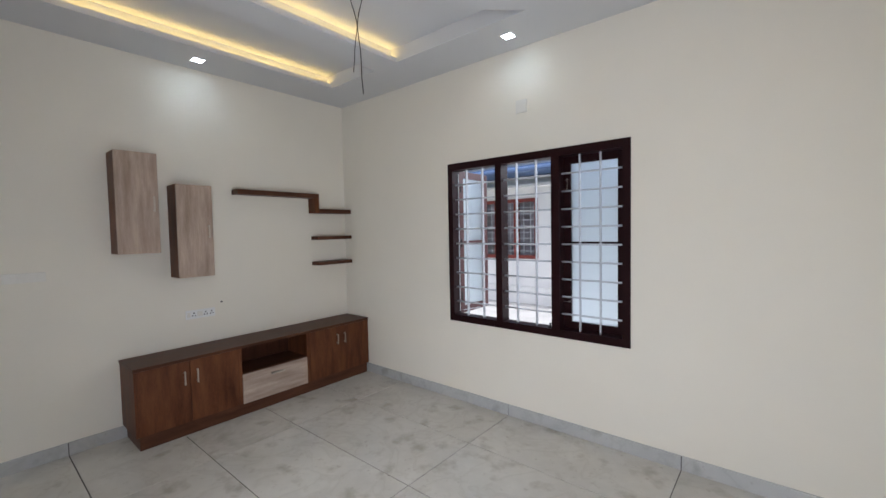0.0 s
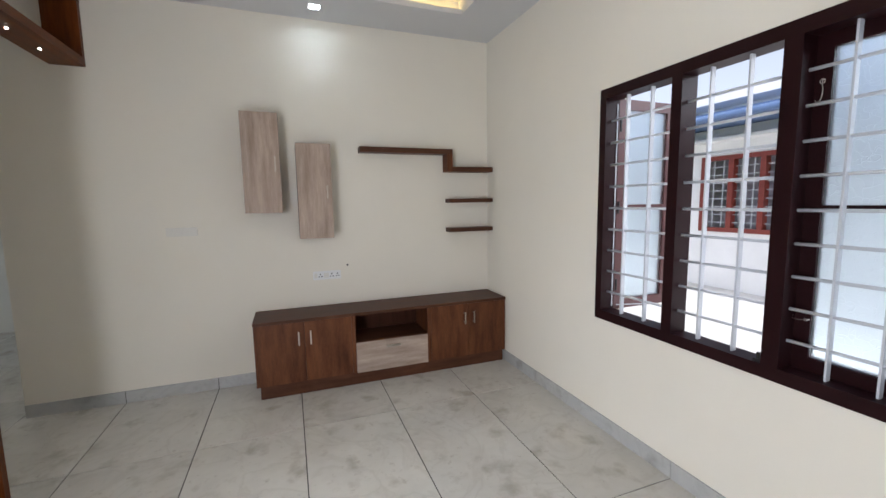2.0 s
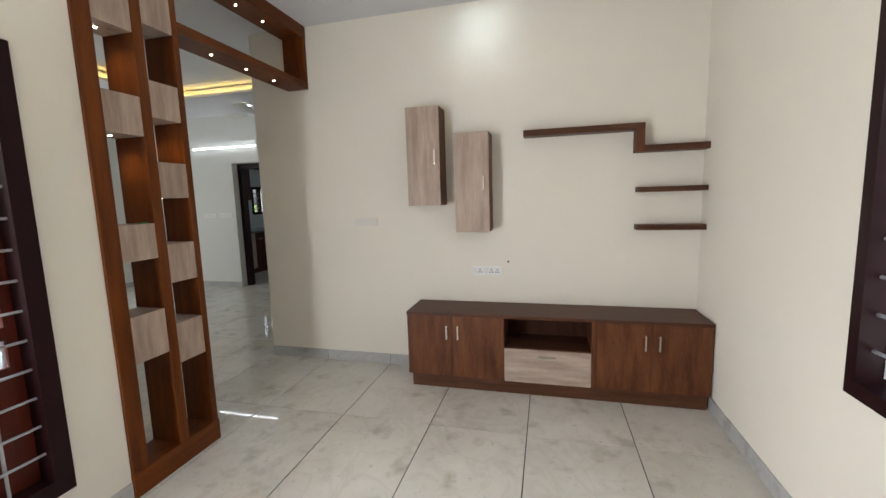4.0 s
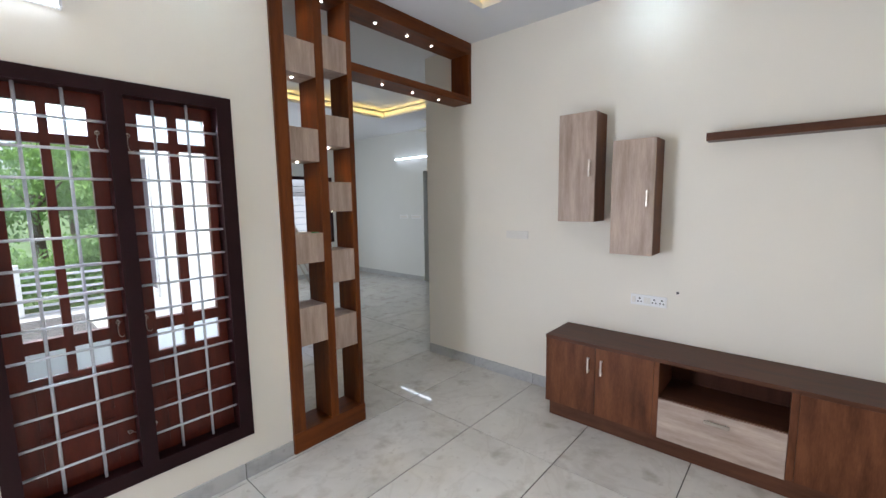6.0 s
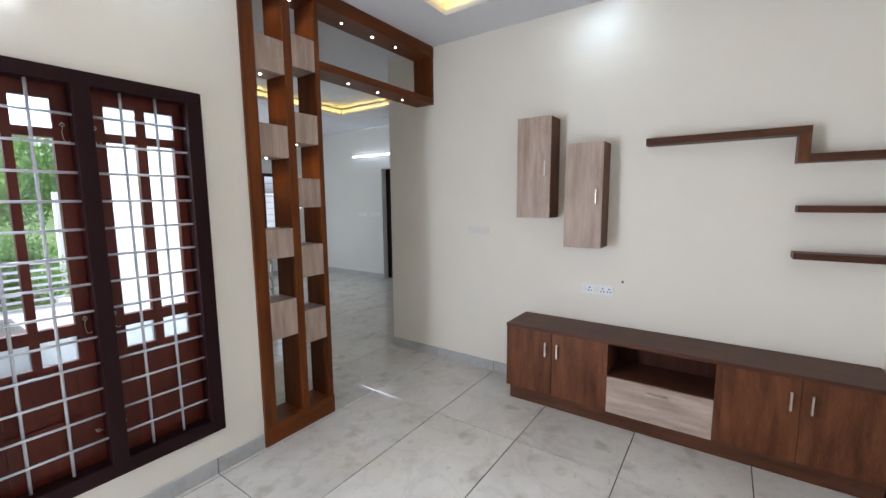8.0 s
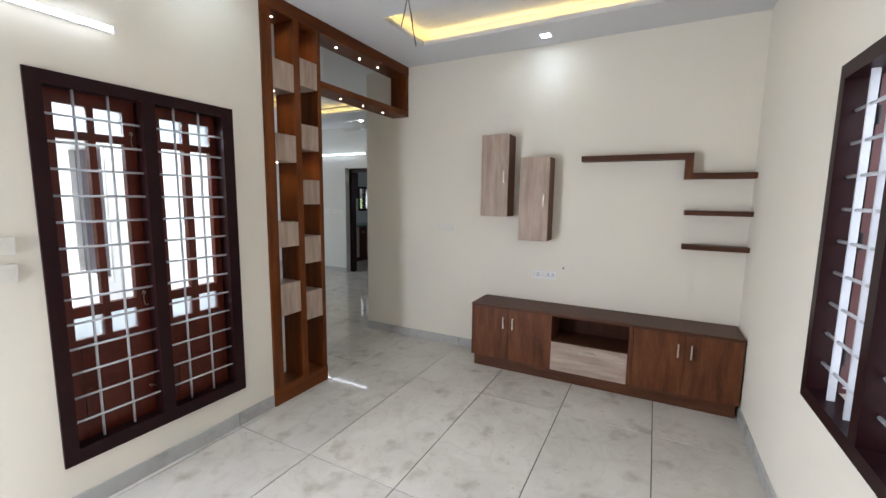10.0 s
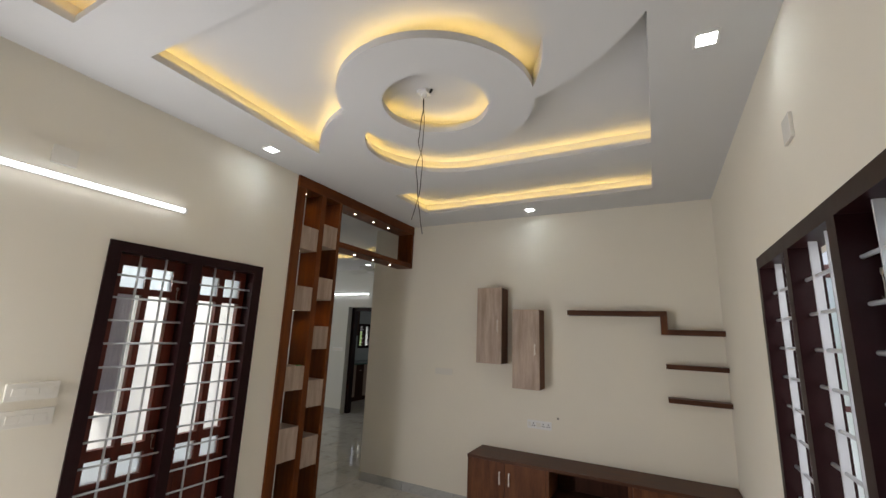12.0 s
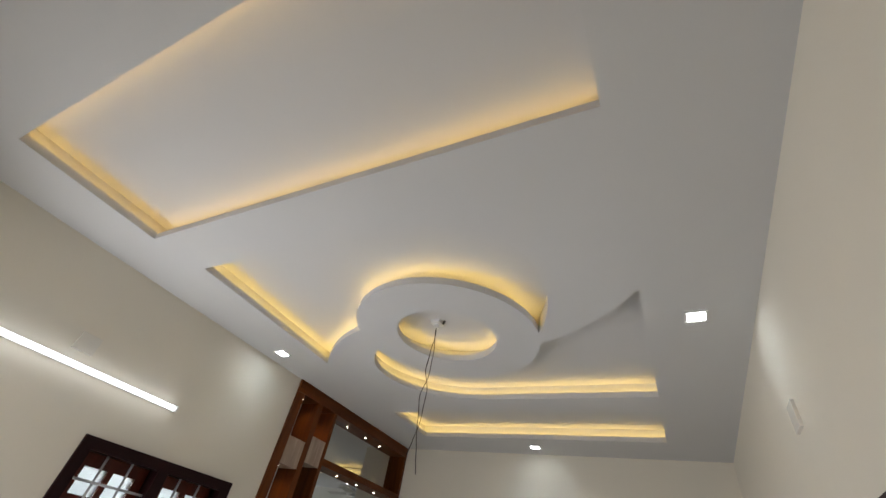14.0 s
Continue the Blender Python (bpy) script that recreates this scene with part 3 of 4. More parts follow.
# north window: dark frame, grille, one closed frosted leaf and one swung outward
win = thing("window_1", "wide dark brown barred window with frosted outward leaves", "window", kind="structure", at=(2.23, 0.1, 0.70))
part("window_frame", plate(rect(1.487, 2.977, 0.697, 2.052), [rect(1.535, 1.966, 0.752, 1.995), rect(2.022, 2.438, 0.752, 1.995), rect(2.50, 2.928, 0.752, 1.995)], -0.012, 0.088, along_x), M_FRAME, win)
for x in (1.656, 1.817, 2.135, 2.299, 2.633, 2.775):
    part("vertical_bar", B(x - 0.004, x + 0.004, 0.022, 0.047, 0.752, 1.995, bevel=0.001), M_BAR, win)
for k in range(9):
    z = 1.873 - 0.1262 * k
    for x0, x1 in ((1.535, 1.966), (2.022, 2.438), (2.50, 2.928)):
        part("horizontal_bar", rod(bmesh.new(), (x0, 0.034, z), (x1, 0.034, z), 0.0068, 8), M_BAR, win, "", True)


def leaf_bm(w, h, st, mid):
    return plate(rect(0, w, 0, h), [rect(st, w - st, st, mid - 0.012), rect(st, w - st, mid + 0.012, h - st)], 0, 0.032, along_x)


def leaf(m, w, h, st, frame_mat, label):
    lf = part("leaf", leaf_bm(w, h, st, h * 0.5), frame_mat, win, label)
    lf.data.transform(m)
    for z0, z1 in ((st, h * 0.5 - 0.012), (h * 0.5 + 0.012, h - st)):
        g = part("pane", B(st - 0.004, w - st + 0.004, 0.013, 0.018, z0 - 0.004, z1 + 0.004), M_FROST, lf, "frosted glass pane")
        g.data.transform(m)
        g.visible_shadow = False
    return lf


leaf(Matrix.Translation((2.488, 0.070, 0.742)), 0.452, 1.264, 0.064, M_FRAME, "closed leaf with frosted glass")
leaf(Matrix.Translation((1.528, 0.095, 0.742)) @ Matrix.Rotation(radians(91), 4, "Z"), 0.450, 1.264, 0.06, M_LEAF_DARK, "leaf swung open outward")
for z in (0.90, 1.37, 1.85):
    part("hinge", rod(bmesh.new(), (1.541, 0.097, z - 0.035), (1.541, 0.097, z + 0.035), 0.006, 8), M_DARK, win, "black steel hinge")
part("stay_rod", rod(bmesh.new(), (1.548, 0.10, 0.775), (1.60, 0.30, 0.775), 0.003, 6), M_BAR, win)
part("latch_rod", rod(bmesh.new(), (1.539, 0.070, 0.77), (1.539, 0.070, 1.97), 0.004, 6), M_BAR, win)
bolt = rod(B(2.405, 2.437, -0.006, 0.012, 0.7525, 0.766, bevel=0.002), (2.421, 0.003, 0.766), (2.421, 0.003, 0.792), 0.007, 10)
part("bolt", bolt, M_DARK, win, "small black window bolt")
hook(win, (2.532, 0.066, 1.835), -1)
hook(win, (2.548, 0.066, 0.955), -1, 84, 0.65)
local(win)
# south window: tall, two closed leaves with small panes over a solid lower panel
win2 = thing("window_2", "tall dark brown barred window with red-brown glazed shutters", "window", kind="structure", at=(2.48, -3.0, 0.245))
part("window_frame", plate(rect(2.006, 2.948, 0.243, 2.041), [rect(2.076, 2.448, 0.312, 1.985), rect(2.510, 2.890, 0.312, 1.985)], -3.09, -2.968, along_x), M_FRAME, win2)
for x in (2.773, 2.637, 2.334, 2.197):
    part("vertical_bar", rod(bmesh.new(), (x, -3.012, 0.312), (x, -3.012, 1.985), 0.0062, 8), M_BAR, win2, "", True)
for k in range(13):
    z = 1.864 - 0.1194 * k
    for x0, x1 in ((2.076, 2.448), (2.510, 2.890)):
        part("horizontal_bar", rod(bmesh.new(), (x0, -3.000, z), (x1, -3.000, z), 0.0058, 8), M_BAR, win2, "", True)
for x0, x1, panes in ((2.070, 2.454, ((2.113, 2.232), (2.271, 2.389))), (2.504, 2.896, ((2.564, 2.684), (2.714, 2.835)))):
    rows = ((0.812, 0.920), (0.972, 1.768), (1.806, 1.926))
    holes = [rect(a, b, c, d) for a, b in panes for c, d in rows]
    lf = part("leaf", plate(rect(x0, x1, 0.305, 1.992), holes, -3.085, -3.048, along_x), M_SASH, win2, "red-brown stained wooden shutter leaf")
    for a, b in panes:
        for c, d in rows:
            g = part("pane", B(a - 0.003, b + 0.003, -3.066, -3.062, c - 0.003, d + 0.003), M_CLEAR if d - c > 0.3 else M_FROST, lf, "clear glass pane" if d - c > 0.3 else "small frosted glass pane")
            g.visible_shadow = False
    for c, d in ((0.345, 0.56), (0.60, 0.785)):
        part("panel", B(x0 + 0.075, x1 - 0.075, -3.050, -3.041, c, d, bevel=0.004), M_SASH, lf)
for p in ((2.535, -3.048, 1.83), (2.535, -3.048, 1.00), (2.43, -3.048, 1.83), (2.43, -3.048, 1.00), (2.54, -3.048, 0.47), (2.43, -3.048, 0.47)):
    hook(win2, p, 1, 0 if p[2] > 0.6 else (70 if p[0] > 2.5 else -70))
local(win2)

# entrance frame, mostly out of sight
door = thing("door_1", "dark brown wooden entrance door frame, doorway open", "door frame", kind="structure", at=(3.93, -3.0, 0))
for x0, x1, z0, z1 in ((3.41, 3.475, 0, 2.036), (4.385, 4.45, 0, 2.036), (3.475, 4.385, 1.971, 2.036)):
    part("jamb", B(x0, x1, -3.07, -2.968, z0, z1, bevel=0.003), M_FRAME, door)
local(door)


# ---- the hall behind the partition, and the kitchen ----
HX, HY = -2.6, -8.2
structure("wall_hall", plate(doorway(HY, -3.508, 3.1, -6.08, -5.05, 2.075), [], HX - 0.22, HX, along_y), M_HALL, "pale hall wall with a doorway to the kitchen", "wall")
structure("wall_hall_end", plate(rect(HX - 0.22, 0.9, 0, 3.1), [rect(-2.02, -1.0, 0.70, 2.03)], HY - 0.2, HY, along_x), M_HALL, "pale hall end wall with a window", "wall")
structure("wall_hall_side", plate(rect(HX, -0.12, 0, 3.1), [], -3.508, -3.388, along_x), M_HALL, "plain pale wall behind the living room wall", "wall")
structure("wall_porch", plate(rect(-5.32, YB, -0.44, 3.1), [rect(-5.17, -4.60, 0.80, 1.90)], 1.8, 2.0, along_y), M_OUTWALL, "white painted outside wall beside the porch", "wall")
structure("wall_porch_return", B(0.9, 1.8, -5.32, -5.14, -0.44, 3.1), M_OUTWALL, "white outside wall returning to the hall", "wall")
structure("wall_hall_outer", B(0.9, 1.1, HY - 0.2, -5.32, -0.44, 3.1), M_OUTWALL, "white outside wall of the hall", "wall")
# unseen slab, added so no sun patch falls on the hall wall
structure("sunshade_hall", B(-2.3, -0.7, HY - 1.2, HY - 0.2, 2.2, 2.28), M_OUTWALL, "unseen white slab added to keep sun out of the hall window", "sunshade")
# unseen slab whose added overhang blocks sun from the north window leaves
structure("roof", B(-0.12, XB + 0.12, -3.3, 0.75, 3.075, 3.2), M_OUTWALL, "unseen white roof slab added to shade the north window leaves", "roof")
# added out of view to stop sun patches through window and entrance
structure("sunshade", B(2.0, 4.7, YB - 1.0, YB, 2.34, 2.42), M_OUTWALL, "unseen white slab added to keep sun off the window and entrance", "sunshade")
# assumed slab above the view, added to put the porch wall in shade
structure("porch_roof", B(2.0, 6.6, -5.45, YB, 2.78, 2.90), M_OUTWALL, "unseen white slab added to shade the porch wall", "roof")
structure("wall_hall_stub", B(1.779, 1.8, YB - 0.02, YB, 0, 3.1), M_HALL, "pale back of the living room wall", "wall")
structure("ceiling_hall", plate(rect(HX, 2.0, HY, YB), [rect(-1.52, 0.6, -5.89, -4.1)], H, H + LIP), M_CEIL, "white hall ceiling with a lit rectangular cove", "ceiling")
structure("ceiling_hall_above", B(HX, 2.0, HY, YB, TOP + 0.02, TOP + 0.1), M_CEIL, "white upper hall ceiling", "ceiling")
structure("ceiling_passage", B(0.0, 1.777, YB, YL, H, H + LIP), M_CEIL, "white ceiling over the partition", "ceiling")
structure("ceiling_passage_side", B(-0.12, 0.0, -3.508, YL, H, TOP), M_CEIL, "white ceiling edge by the passage", "ceiling")
for a, b in (((-1.52, -4.1), (-1.52, -5.89)), ((-1.52, -5.89), (0.6, -5.89)), ((0.6, -5.89), (0.6, -4.1)), ((0.6, -4.1), (-1.52, -4.1))):
    cove([a, b], -1)
downlight(-2.1, -5.27, H, "hall ceiling downlights")
downlight(0.3, -6.1, H, "hall ceiling downlights")

ht = thing("tube_light", "slim white hall tube light glowing above the doorway", "tube light", at=(HX, -6.2, 2.36))
part("housing", B(HX, HX + 0.022, -6.80, -5.57, 2.32, 2.348, bevel=0.003), M_WHITE, ht)
part("diffuser", rod(bmesh.new(), (HX + 0.03, -6.79, 2.334), (HX + 0.03, -5.58, 2.334), 0.013, 12), M_TUBE, ht, "glowing cool white tube", True)
local(ht)
for y0, y1 in ((-6.72, -6.50), (-6.40, -6.15)):
    plate_y("switch_plate", "white modular switch plate on the hall wall", y0, y1, 1.19, 1.26, HX, (), [(y0 + 0.02 + 0.03 * i, y0 + 0.045 + 0.03 * i) for i in range(int((y1 - y0 - 0.03) / 0.03))])
kd = thing("door_2", "dark brown kitchen door frame without a leaf", "door frame", kind="structure", at=(HX - 0.17, -5.56, 0))
for y0, y1, z0, z1 in ((-6.08, -6.00, 0, 2.075), (-5.13, -5.05, 0, 2.075), (-6.00, -5.13, 2.0, 2.075)):
    part("jamb", B(HX - 0.225, HX - 0.12, y0, y1, z0, z1, bevel=0.003), M_FRAME, kd)
local(kd)
hf = thing("ceiling_fan", "pale grey three-bladed hall ceiling fan at rest", "ceiling fan", at=(-1.9, -5.0, H))
part("rod", rod(bmesh.new(), (-1.9, -5.0, H - 0.001), (-1.9, -5.0, H - 0.12), 0.012), M_WHITE, hf)
part("motor", rod(bmesh.new(), (-1.9, -5.0, H - 0.20), (-1.9, -5.0, H - 0.12), 0.10, 24, 0.07), M_WHITE, hf, "", True)
for a in (20, 140, 260):
    b = B(0.08, 0.56, -0.06, 0.06, -0.004, 0.004, bevel=0.003)
    b.transform(Matrix.Translation((-1.9, -5.0, H - 0.17)) @ Matrix.Rotation(radians(a), 4, "Z") @ Matrix.Rotation(radians(9), 4, "X"))
    part("blade", b, M_HALL, hf)
local(hf)

w3 = thing("window_3", "dark brown barred hall window", "window", kind="structure", at=(-1.5, HY, 0.70))
part("window_frame", plate(rect(-2.03, -0.99, 0.69, 2.04), [rect(-1.97, -1.54, 0.75, 1.98), rect(-1.48, -1.05, 0.75, 1.98)], HY - 0.09, HY + 0.012, along_x), M_FRAME, w3)
for k in range(9):
    part("horizontal_bar", rod(bmesh.new(), (-1.97, HY - 0.04, 1.85 - 0.125 * k), (-1.05, HY - 0.04, 1.85 - 0.125 * k), 0.007, 6), M_BAR, w3)
local(w3)
# stair rail seen between the cubes
rail = thing("stair_rail", "slanting grey steel stair handrail with thin balusters", "handrail", at=(0.1, -6.0, 0))
part("handrail", rod(bmesh.new(), (0.50, -5.95, 2.05), (-0.25, -6.05, 0.62), 0.022, 12), M_STEEL, rail, "", True)
for dz in (0.28, 0.44):
    part("rail", rod(bmesh.new(), (0.50, -5.95, 2.05 - dz), (-0.25, -6.05, 0.62 - dz), 0.009, 8), M_STEEL, rail, "", True)
for x, y, z in ((0.50, -5.95, 2.05), (-0.25, -6.05, 0.64)):
    part("post", rod(bmesh.new(), (x, y, 0), (x, y, z), 0.018, 8), M_STEEL, rail, "", True)
local(rail)

KY = -7.38
structure("wall_kitchen_side", plate(rect(-6.2, HX - 0.22, 0, 3.1), [rect(-5.12, -4.60, 1.18, 1.76)], KY - 0.2, KY, along_x), M_KWALL, "pale tiled kitchen wall with a small window", "wall")
structure("wall_kitchen_end", B(-6.2, -6.0, KY, -4.4, 0, 3.1), M_HALL, "plain kitchen end wall", "wall")
structure("wall_kitchen_back", B(-6.2, HX - 0.22, -4.4, -4.28, 0, 3.1), M_HALL, "plain kitchen back wall", "wall")
structure("ceiling_kitchen", B(-6.2, HX - 0.22, KY - 0.2, -4.28, H, H + 0.1), M_CEIL, "white kitchen ceiling", "ceiling")
w4 = thing("window_4", "small dark framed kitchen window", "window", kind="structure", at=(-4.86, KY, 1.18))
part("window_frame", plate(rect(-5.14, -4.58, 1.16, 1.78), [rect(-5.08, -4.88, 1.22, 1.72), rect(-4.84, -4.64, 1.22, 1.72)], KY - 0.08, KY + 0.012, along_x), M_FRAME, w4)
for k in range(4):
    part("horizontal_bar", rod(bmesh.new(), (-5.08, KY - 0.03, 1.30 + 0.11 * k), (-4.64, KY - 0.03, 1.30 + 0.11 * k), 0.006, 6), M_BAR, w4)
local(w4)
for i in range(5):
    x1 = -3.0 - 0.58 * i
    unit = thing("base_cabinet", "kitchen base cabinet with a dark and pale door", "kitchen cabinet", "kitchen base cabinets", at=(x1 - 0.29, -7.08, 0))
    part("body", B(x1 - 0.578, x1 - 0.002, KY + 0.001, -6.80, 0.0, 0.82), M_NICHE, unit)
    for j, mm in ((0, M_NICHE), (1, M_LIGHT)):
        d = part("door", B(x1 - 0.575 + 0.288 * j, x1 - 0.292 + 0.288 * j, -6.798, -6.78, 0.1, 0.815, bevel=0.002), mm, unit)
        part("handle", B(x1 - 0.47 + 0.288 * j, x1 - 0.39 + 0.288 * j, -6.78, -6.765, 0.68, 0.69), M_STEEL, d)
    local(unit)
tagged(link("worktop", B(-5.9, -3.0, KY + 0.001, -6.74, 0.821, 0.855, bevel=0.003), M_COUNTER), "dark green granite kitchen worktop", "worktop")
for i in range(3):
    x1 = (-3.0, -3.6, -5.2)[i]
    unit = thing("upper_cabinet", "dark kitchen wall cabinet with a pale door", "kitchen cabinet", "kitchen upper cabinets", at=(x1 - 0.29, KY, 1.5))
    part("body", B(x1 - 0.578, x1 - 0.002, KY + 0.001, KY + 0.32, 1.48, 2.15), M_NICHE, unit)
    part("door", B(x1 - 0.575, x1 - 0.005, KY + 0.322, KY + 0.34, 1.49, 2.14, bevel=0.002), (M_LIGHT, M_NICHE, M_LIGHT)[i], unit)
    local(unit)
loft = thing("loft_cabinet", "long dark kitchen loft cabinet under the ceiling", "kitchen cabinet", at=(-4.4, KY, 2.15))
part("body", B(-5.9, -2.9, KY + 0.001, KY + 0.5, 2.16, 2.6), M_NICHE, loft)
for i in range(5):
    part("door", B(-5.9 + 0.6 * i + 0.003, -5.9 + 0.6 * i + 0.597, KY + 0.502, KY + 0.52, 2.17, 2.59, bevel=0.002), M_NICHE, loft)
local(loft)

# ---- outside ----
tagged(link("ground", B(-400, 400, -400, 400, -0.55, -0.45), M_GRASS), "green grassy ground round the houses", "ground", kind="structure")
tagged(link("pavement", B(1.1, 9, -9.4, YB, -0.449, -0.12), M_PAVE), "pale concrete porch and drive", "pavement", kind="structure")
tagged(link("pavement", B(-14, 14, 0.2, 5.95, -0.449, -0.30, bevel=0.01), M_PAVE), "pale concrete strip between the houses", "pavement", kind="structure")
w5 = thing("window_5", "porch window with mauve-grey curtains drawn", "window", kind="structure", at=(2.0, -4.95, 0.80))
part("window_frame", plate(rect(-5.19, -4.58, 0.78, 1.92), [rect(-5.16, -4.61, 0.81, 1.89)], 1.97, 2.012, along_y), M_OUTWALL, w5)
cb = bmesh.new()
prev = None
for i in range(97):
    y = -5.165 + 0.56 * i / 96
    x = 1.95 + 0.018 * math.sin(i * 0.65) + 0.008 * math.sin(i * 0.31)
    cur = (cb.verts.new((x, y, 0.81)), cb.verts.new((x, y, 1.89)))
    if prev:
        cb.faces.new((prev[0], cur[0], cur[1], prev[1]))
    prev = cur
bmesh.ops.solidify(cb, geom=cb.faces[:], thickness=0.004)
part("curtain", cb, M_CURTAIN, w5, "mauve-grey pleated curtain", True)
local(w5)

tagged(link("compound_wall", B(-9, 0.95, -11.2, -11.05, -0.46, 1.7, bevel=0.01), M_OUTWALL), "plain white compound wall behind the hall window", "wall", kind="structure")
tagged(link("pavement", B(-9, 1.1, -11.05, HY - 0.2, -0.449, -0.25), M_PAVE), "pale concrete yard behind the hall", "pavement", kind="structure")

# neighbouring house across the strip
NY = 6.0
nb = thing("neighbour_house", "white neighbouring house with red-brown barred windows", "house", at=(-1, NY, -0.45))
part("wall", plate(rect(-14, 14, -0.45, 3.1), [rect(-2.40, -0.68, 0.77, 2.21)], NY, NY + 0.2, along_x), M_OUTWALL, nb)
part("plinth", B(-14, 14, NY - 0.10, NY, -0.45, 0.10, bevel=0.01), M_OUTWALL, nb)
part("sunshade", B(-4.2, 0.2, NY - 0.3, NY, 2.46, 2.52, bevel=0.01), M_OUTWALL, nb, "white concrete sunshade")
part("roof", B(-14, 14, NY - 0.5, NY + 6, 3.1, 3.25, bevel=0.01), M_OUTWALL, nb, "white roof slab")
part("sheet_roof", rod(B(-9, 6, NY - 1.3, NY - 0.01, 2.72, 2.78), (-9, NY - 1.3, 2.70), (6, NY - 1.3, 2.70), 0.05), M_BLUE, nb, "blue metal sheet awning")
part("inner_wall", B(-3.6, 0, NY + 1.2, NY + 1.3, -0.45, 3.1), M_CURTAIN, nb, "dim inner wall")
part("wall_vent", B(-4.45, -4.2, NY - 0.02, NY + 0.01, 1.75, 2.0), M_DARK, nb, "small dark square vent")
nw = part("window", plate(rect(-2.40, -0.68, 0.77, 2.21), [rect(-2.32 + 0.55 * i, -1.86 + 0.55 * i, 0.85, 2.13) for i in range(3)], NY - 0.03, NY + 0.10, along_x), M_LEAF_OUT, nb, "red-brown three-part window")
for i in range(3):
    bm = bmesh.new()
    x0, x1 = -2.32 + 0.55 * i, -1.86 + 0.55 * i
    for k in range(8):
        z = 0.95 + 0.15 * k
        rod(bm, (x0, NY + 0.05, z), (x1, NY + 0.05, z), 0.010, 5)
    for f in (0.3, 0.7):
        x = x0 + (x1 - x0) * f
        rod(bm, (x, NY + 0.05, 0.85), (x, NY + 0.05, 2.13), 0.010, 5)
    part("grille", bm, M_BAR, nw, "white window grille")
local(nb)

# garden fence with slats, trees and shrubs
fence = thing("garden_fence", "low pale slatted metal garden fence and gate", "fence", at=(4, -9.4, -0.45))
for i in range(7):
    part("post", B(1.0 + 1.6 * i, 1.1 + 1.6 * i, -9.5, -9.4, -0.45, 0.66, bevel=0.005), M_OUTWALL, fence)
for k in range(9):
    part("slat", B(1.0, 10.7, -9.47, -9.44, -0.36 + 0.115 * k, -0.325 + 0.115 * k), M_BAR, fence)
local(fence)


def blob_leaves(bm, c, r, n, rng, size):
    for _ in range(n):
        d = Vector((rng.gauss(0, 1), rng.gauss(0, 1), rng.gauss(0, 0.8)))
        p = Vector(c) + d.normalized() * r * rng.uniform(0.35, 1.05)
        q = Euler((rng.uniform(0, 6), rng.uniform(0, 6), rng.uniform(0, 6))).to_matrix()
        s = size * rng.uniform(0.6, 1.4)
        vs = [bm.verts.new(p + q @ Vector(v) * s) for v in ((-1, 0, 0), (0, -0.45, 0.1), (1, 0, 0), (0, 0.45, 0.1))]
        bm.faces.new(vs)


def tree(x, y, h, seed):
    rng = random.Random(seed)
    t = thing("tree", "leafy green garden tree behind the fence", "tree", "garden trees", at=(x, y, -0.45))
    bm = bmesh.new()
    rod(bm, (x, y, -0.46), (x + 0.1, y, h * 0.55), 0.14, 8, 0.08)
    lv = bmesh.new()
    for _ in range(7):
        e = (x + rng.uniform(-1.3, 1.3), y + rng.uniform(-1.0, 1.0), h * rng.uniform(0.4, 0.95))
        rod(bm, (x + 0.08, y, h * 0.42), e, 0.05, 6, 0.015)
        blob_leaves(lv, e, rng.uniform(0.7, 1.15), 800, rng, 0.075)
    part("trunk", bm, M_BARK, t)
    part("crown", lv, M_GREEN, t, "loose crown of small green leaves")
    return local(t)


for i, (x, y, h) in enumerate(((-0.5, -15.5, 3.0), (1.8, -17, 3.4), (4.2, -16, 2.8), (6.6, -16.5, 3.3), (9.0, -15.5, 3.0), (0.6, -21, 4.2), (5.2, -22, 4.4), (11, -20, 4.2))):
    tree(x, y, h, i)
for i, (x, y) in enumerate(((0.3, -11.5), (1.7, -12.2), (3.3, -11.6), (5.0, -12.4), (6.8, -11.8), (8.6, -12.2))):
    rng = random.Random(50 + i)
    bm = bmesh.new()
    for _ in range(9):
        blob_leaves(bm, (x + rng.uniform(-0.7, 0.7), y + rng.uniform(-0.4, 0.4), rng.uniform(-0.2, 0.7)), 0.5, 420, rng, 0.055)
    rod(bm, (x, y, -0.46), (x, y, 0.3), 0.03, 6)
    tagged(link("shrub", bm, M_GREEN), "low bushy green garden shrub", "shrub", "garden shrubs")

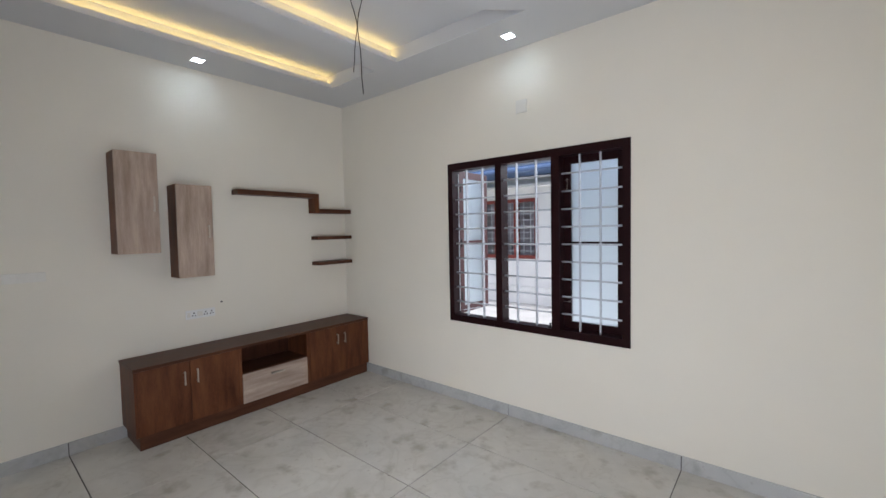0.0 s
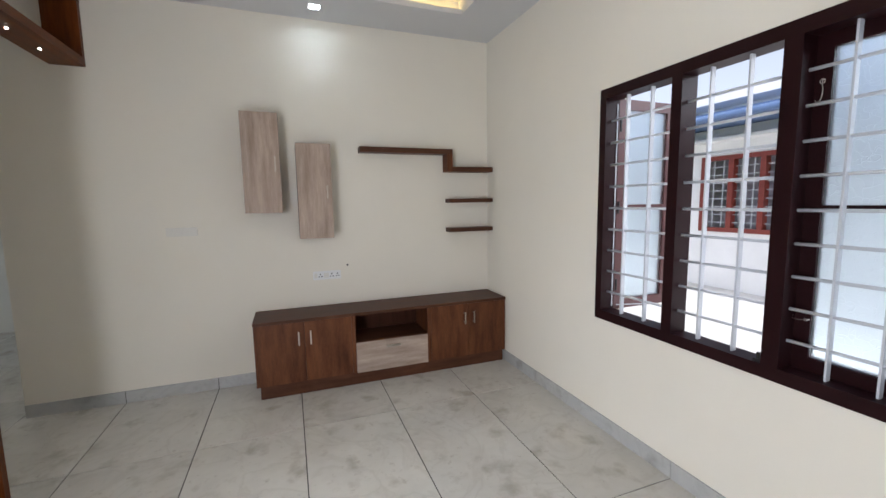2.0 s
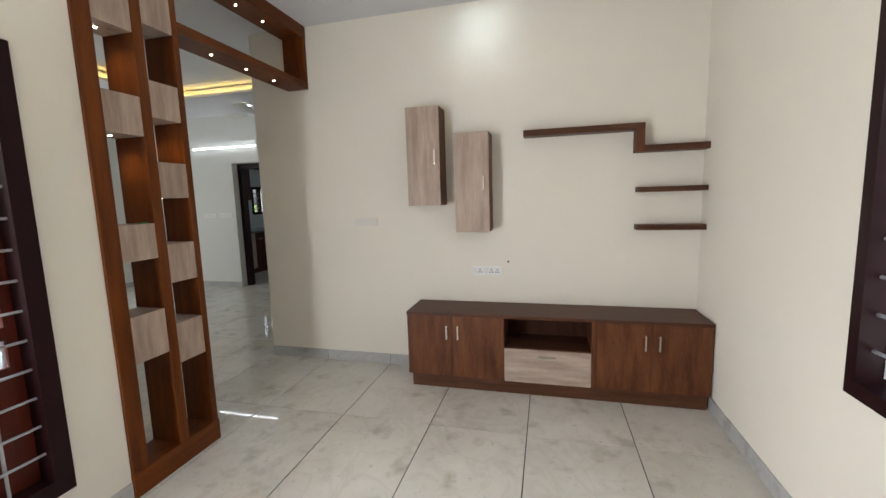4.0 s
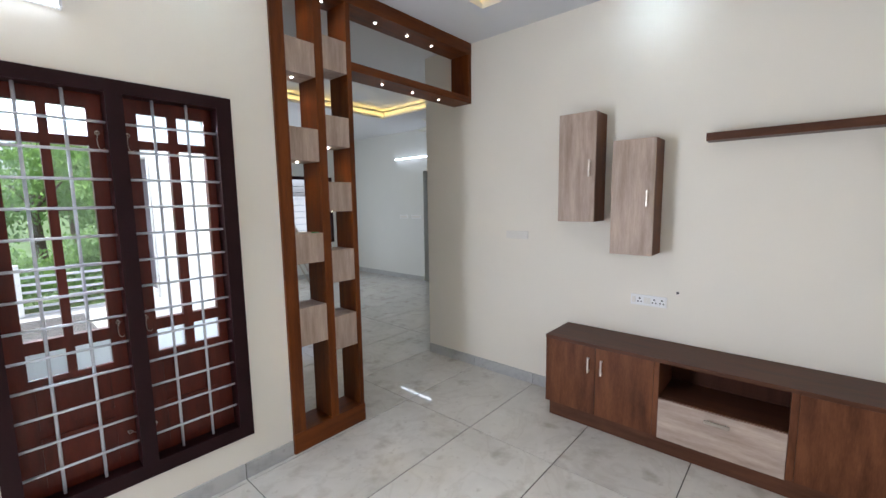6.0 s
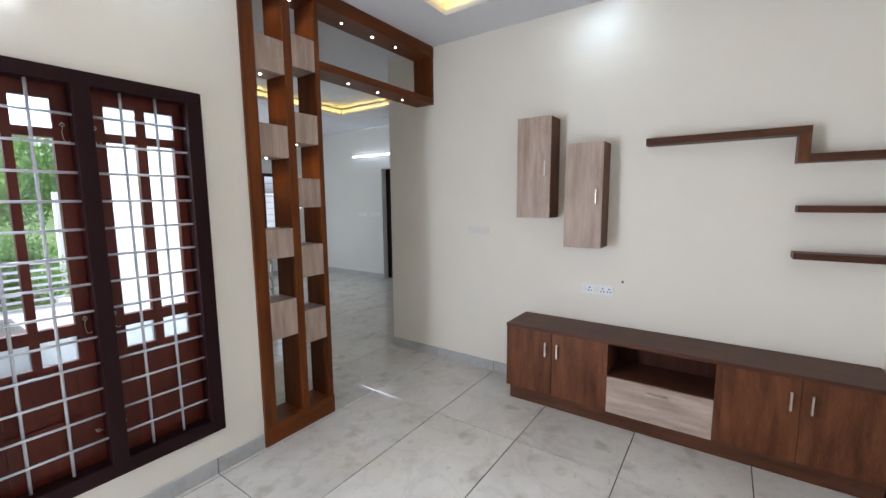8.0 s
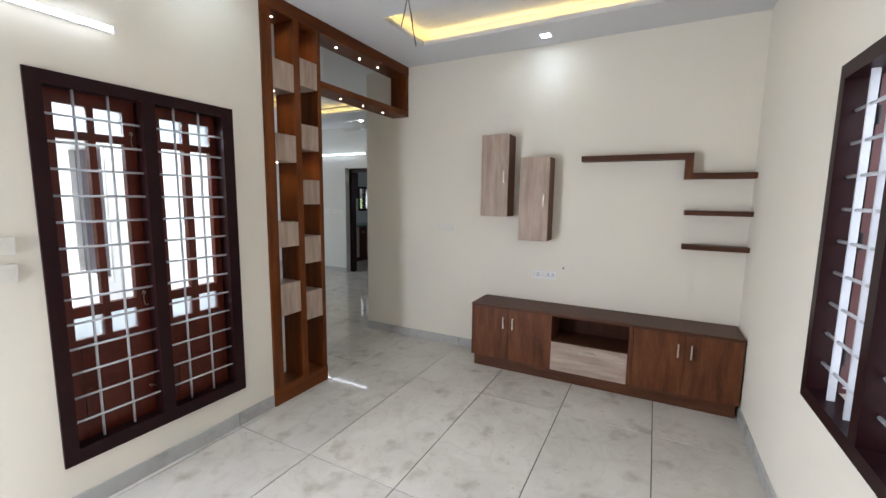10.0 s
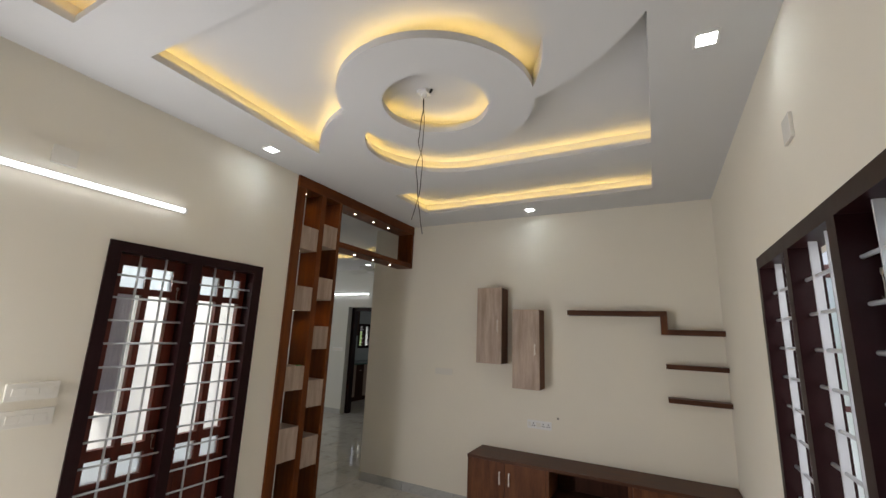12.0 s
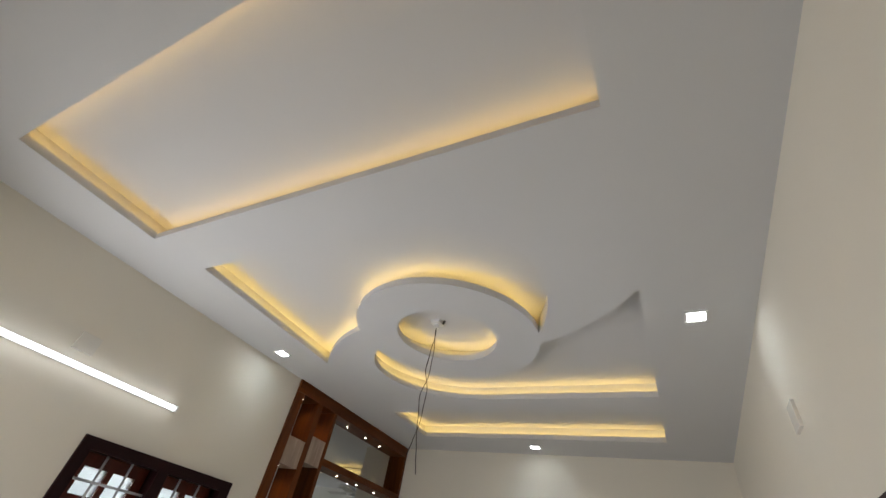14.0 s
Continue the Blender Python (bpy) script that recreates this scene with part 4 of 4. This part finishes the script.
# ---- floors, skirting ----
TX, TY, TX0, TY0, GAP = 1.206, 0.600, 0.857, -0.542, 0.0025
floor = structure("floor", B(-6.2, XB + 0.12, HY - 0.2, 0.2, -0.12, -0.004), M_GROUT, "grey marbled large floor tiles with thin dark joints", "floor")
tb = B(GAP, TX - GAP, 1.1 * GAP, TY - 1.1 * GAP, -0.006, 0.0)
bmesh.ops.bevel(tb, geom=[e for e in tb.edges if all(v.co.z > -0.001 for v in e.verts)], offset=0.0012, segments=1, affect="EDGES")
tile_mesh = bpy.data.meshes.new("tile")
tb.to_mesh(tile_mesh)
tb.free()
tile_mesh.materials.append(M_TILE)
for i in range(-6, 4):
    for j in range(-13, 2):
        x, y = TX0 + TX * i, TY0 + TY * j
        if x > XB + 0.1 or y > 0.05 or x + TX > XB + 1.3:
            continue
        if y < YB - 0.6 and x > 2.0:
            continue
        if x + TX < -0.12 and y > -3.3:
            continue
        t = new("tile", tile_mesh)
        t.location, t.parent = (x, y, 0), floor
        t.matrix_parent_inverse = Matrix()
structure("entrance_sill", B(3.43, 4.43, YB, YL, -0.003, 0.004), M_SKIRT, "grey stone entrance sill", "sill")


def skirting(name, a, b, axis, wall, d, first):
    """Grey skirting pieces with joints, along x or y."""
    base = tagged(new(name), "grey tile skirting along the wall foot", "skirting", kind="structure")
    cuts = [a] + [c for c in [first + TXS * k for k in range(-12, 13) for TXS in (1.206 if axis == "x" else 0.6,)] if a + 0.02 < c < b - 0.02] + [b]
    g0, g1 = sorted((wall, wall + d * 0.004))
    part("grout", B(*((a + 0.004, b - 0.004, g0, g1) if axis == "x" else (g0, g1, a + 0.004, b - 0.004)), 0.0, 0.085), M_GROUT, base, "dark joint filling")
    for c0, c1 in zip(cuts, cuts[1:]):
        w0, w1 = sorted((wall, wall + d * 0.011))
        args = (c0 + 0.0025, c1 - 0.0025, w0, w1) if axis == "x" else (w0, w1, c0 + 0.0025, c1 - 0.0025)
        part("skirting_tile", B(*args, 0.0, 0.088, bevel=0.0015), M_SKIRT, base)


skirting("baseboard_north", 0.012, XB, "x", 0, -1, TX0)
skirting("baseboard_west", -3.508, 0.0, "y", 0, 1, TY0)
skirting("baseboard_south", 1.78, 3.41, "x", YL, 1, TX0)
skirting("baseboard_hall", HY, -6.08, "y", HX, 1, TY0)
skirting("baseboard_hall_end", HX + 0.012, 0.9, "x", HY, 1, TX0)
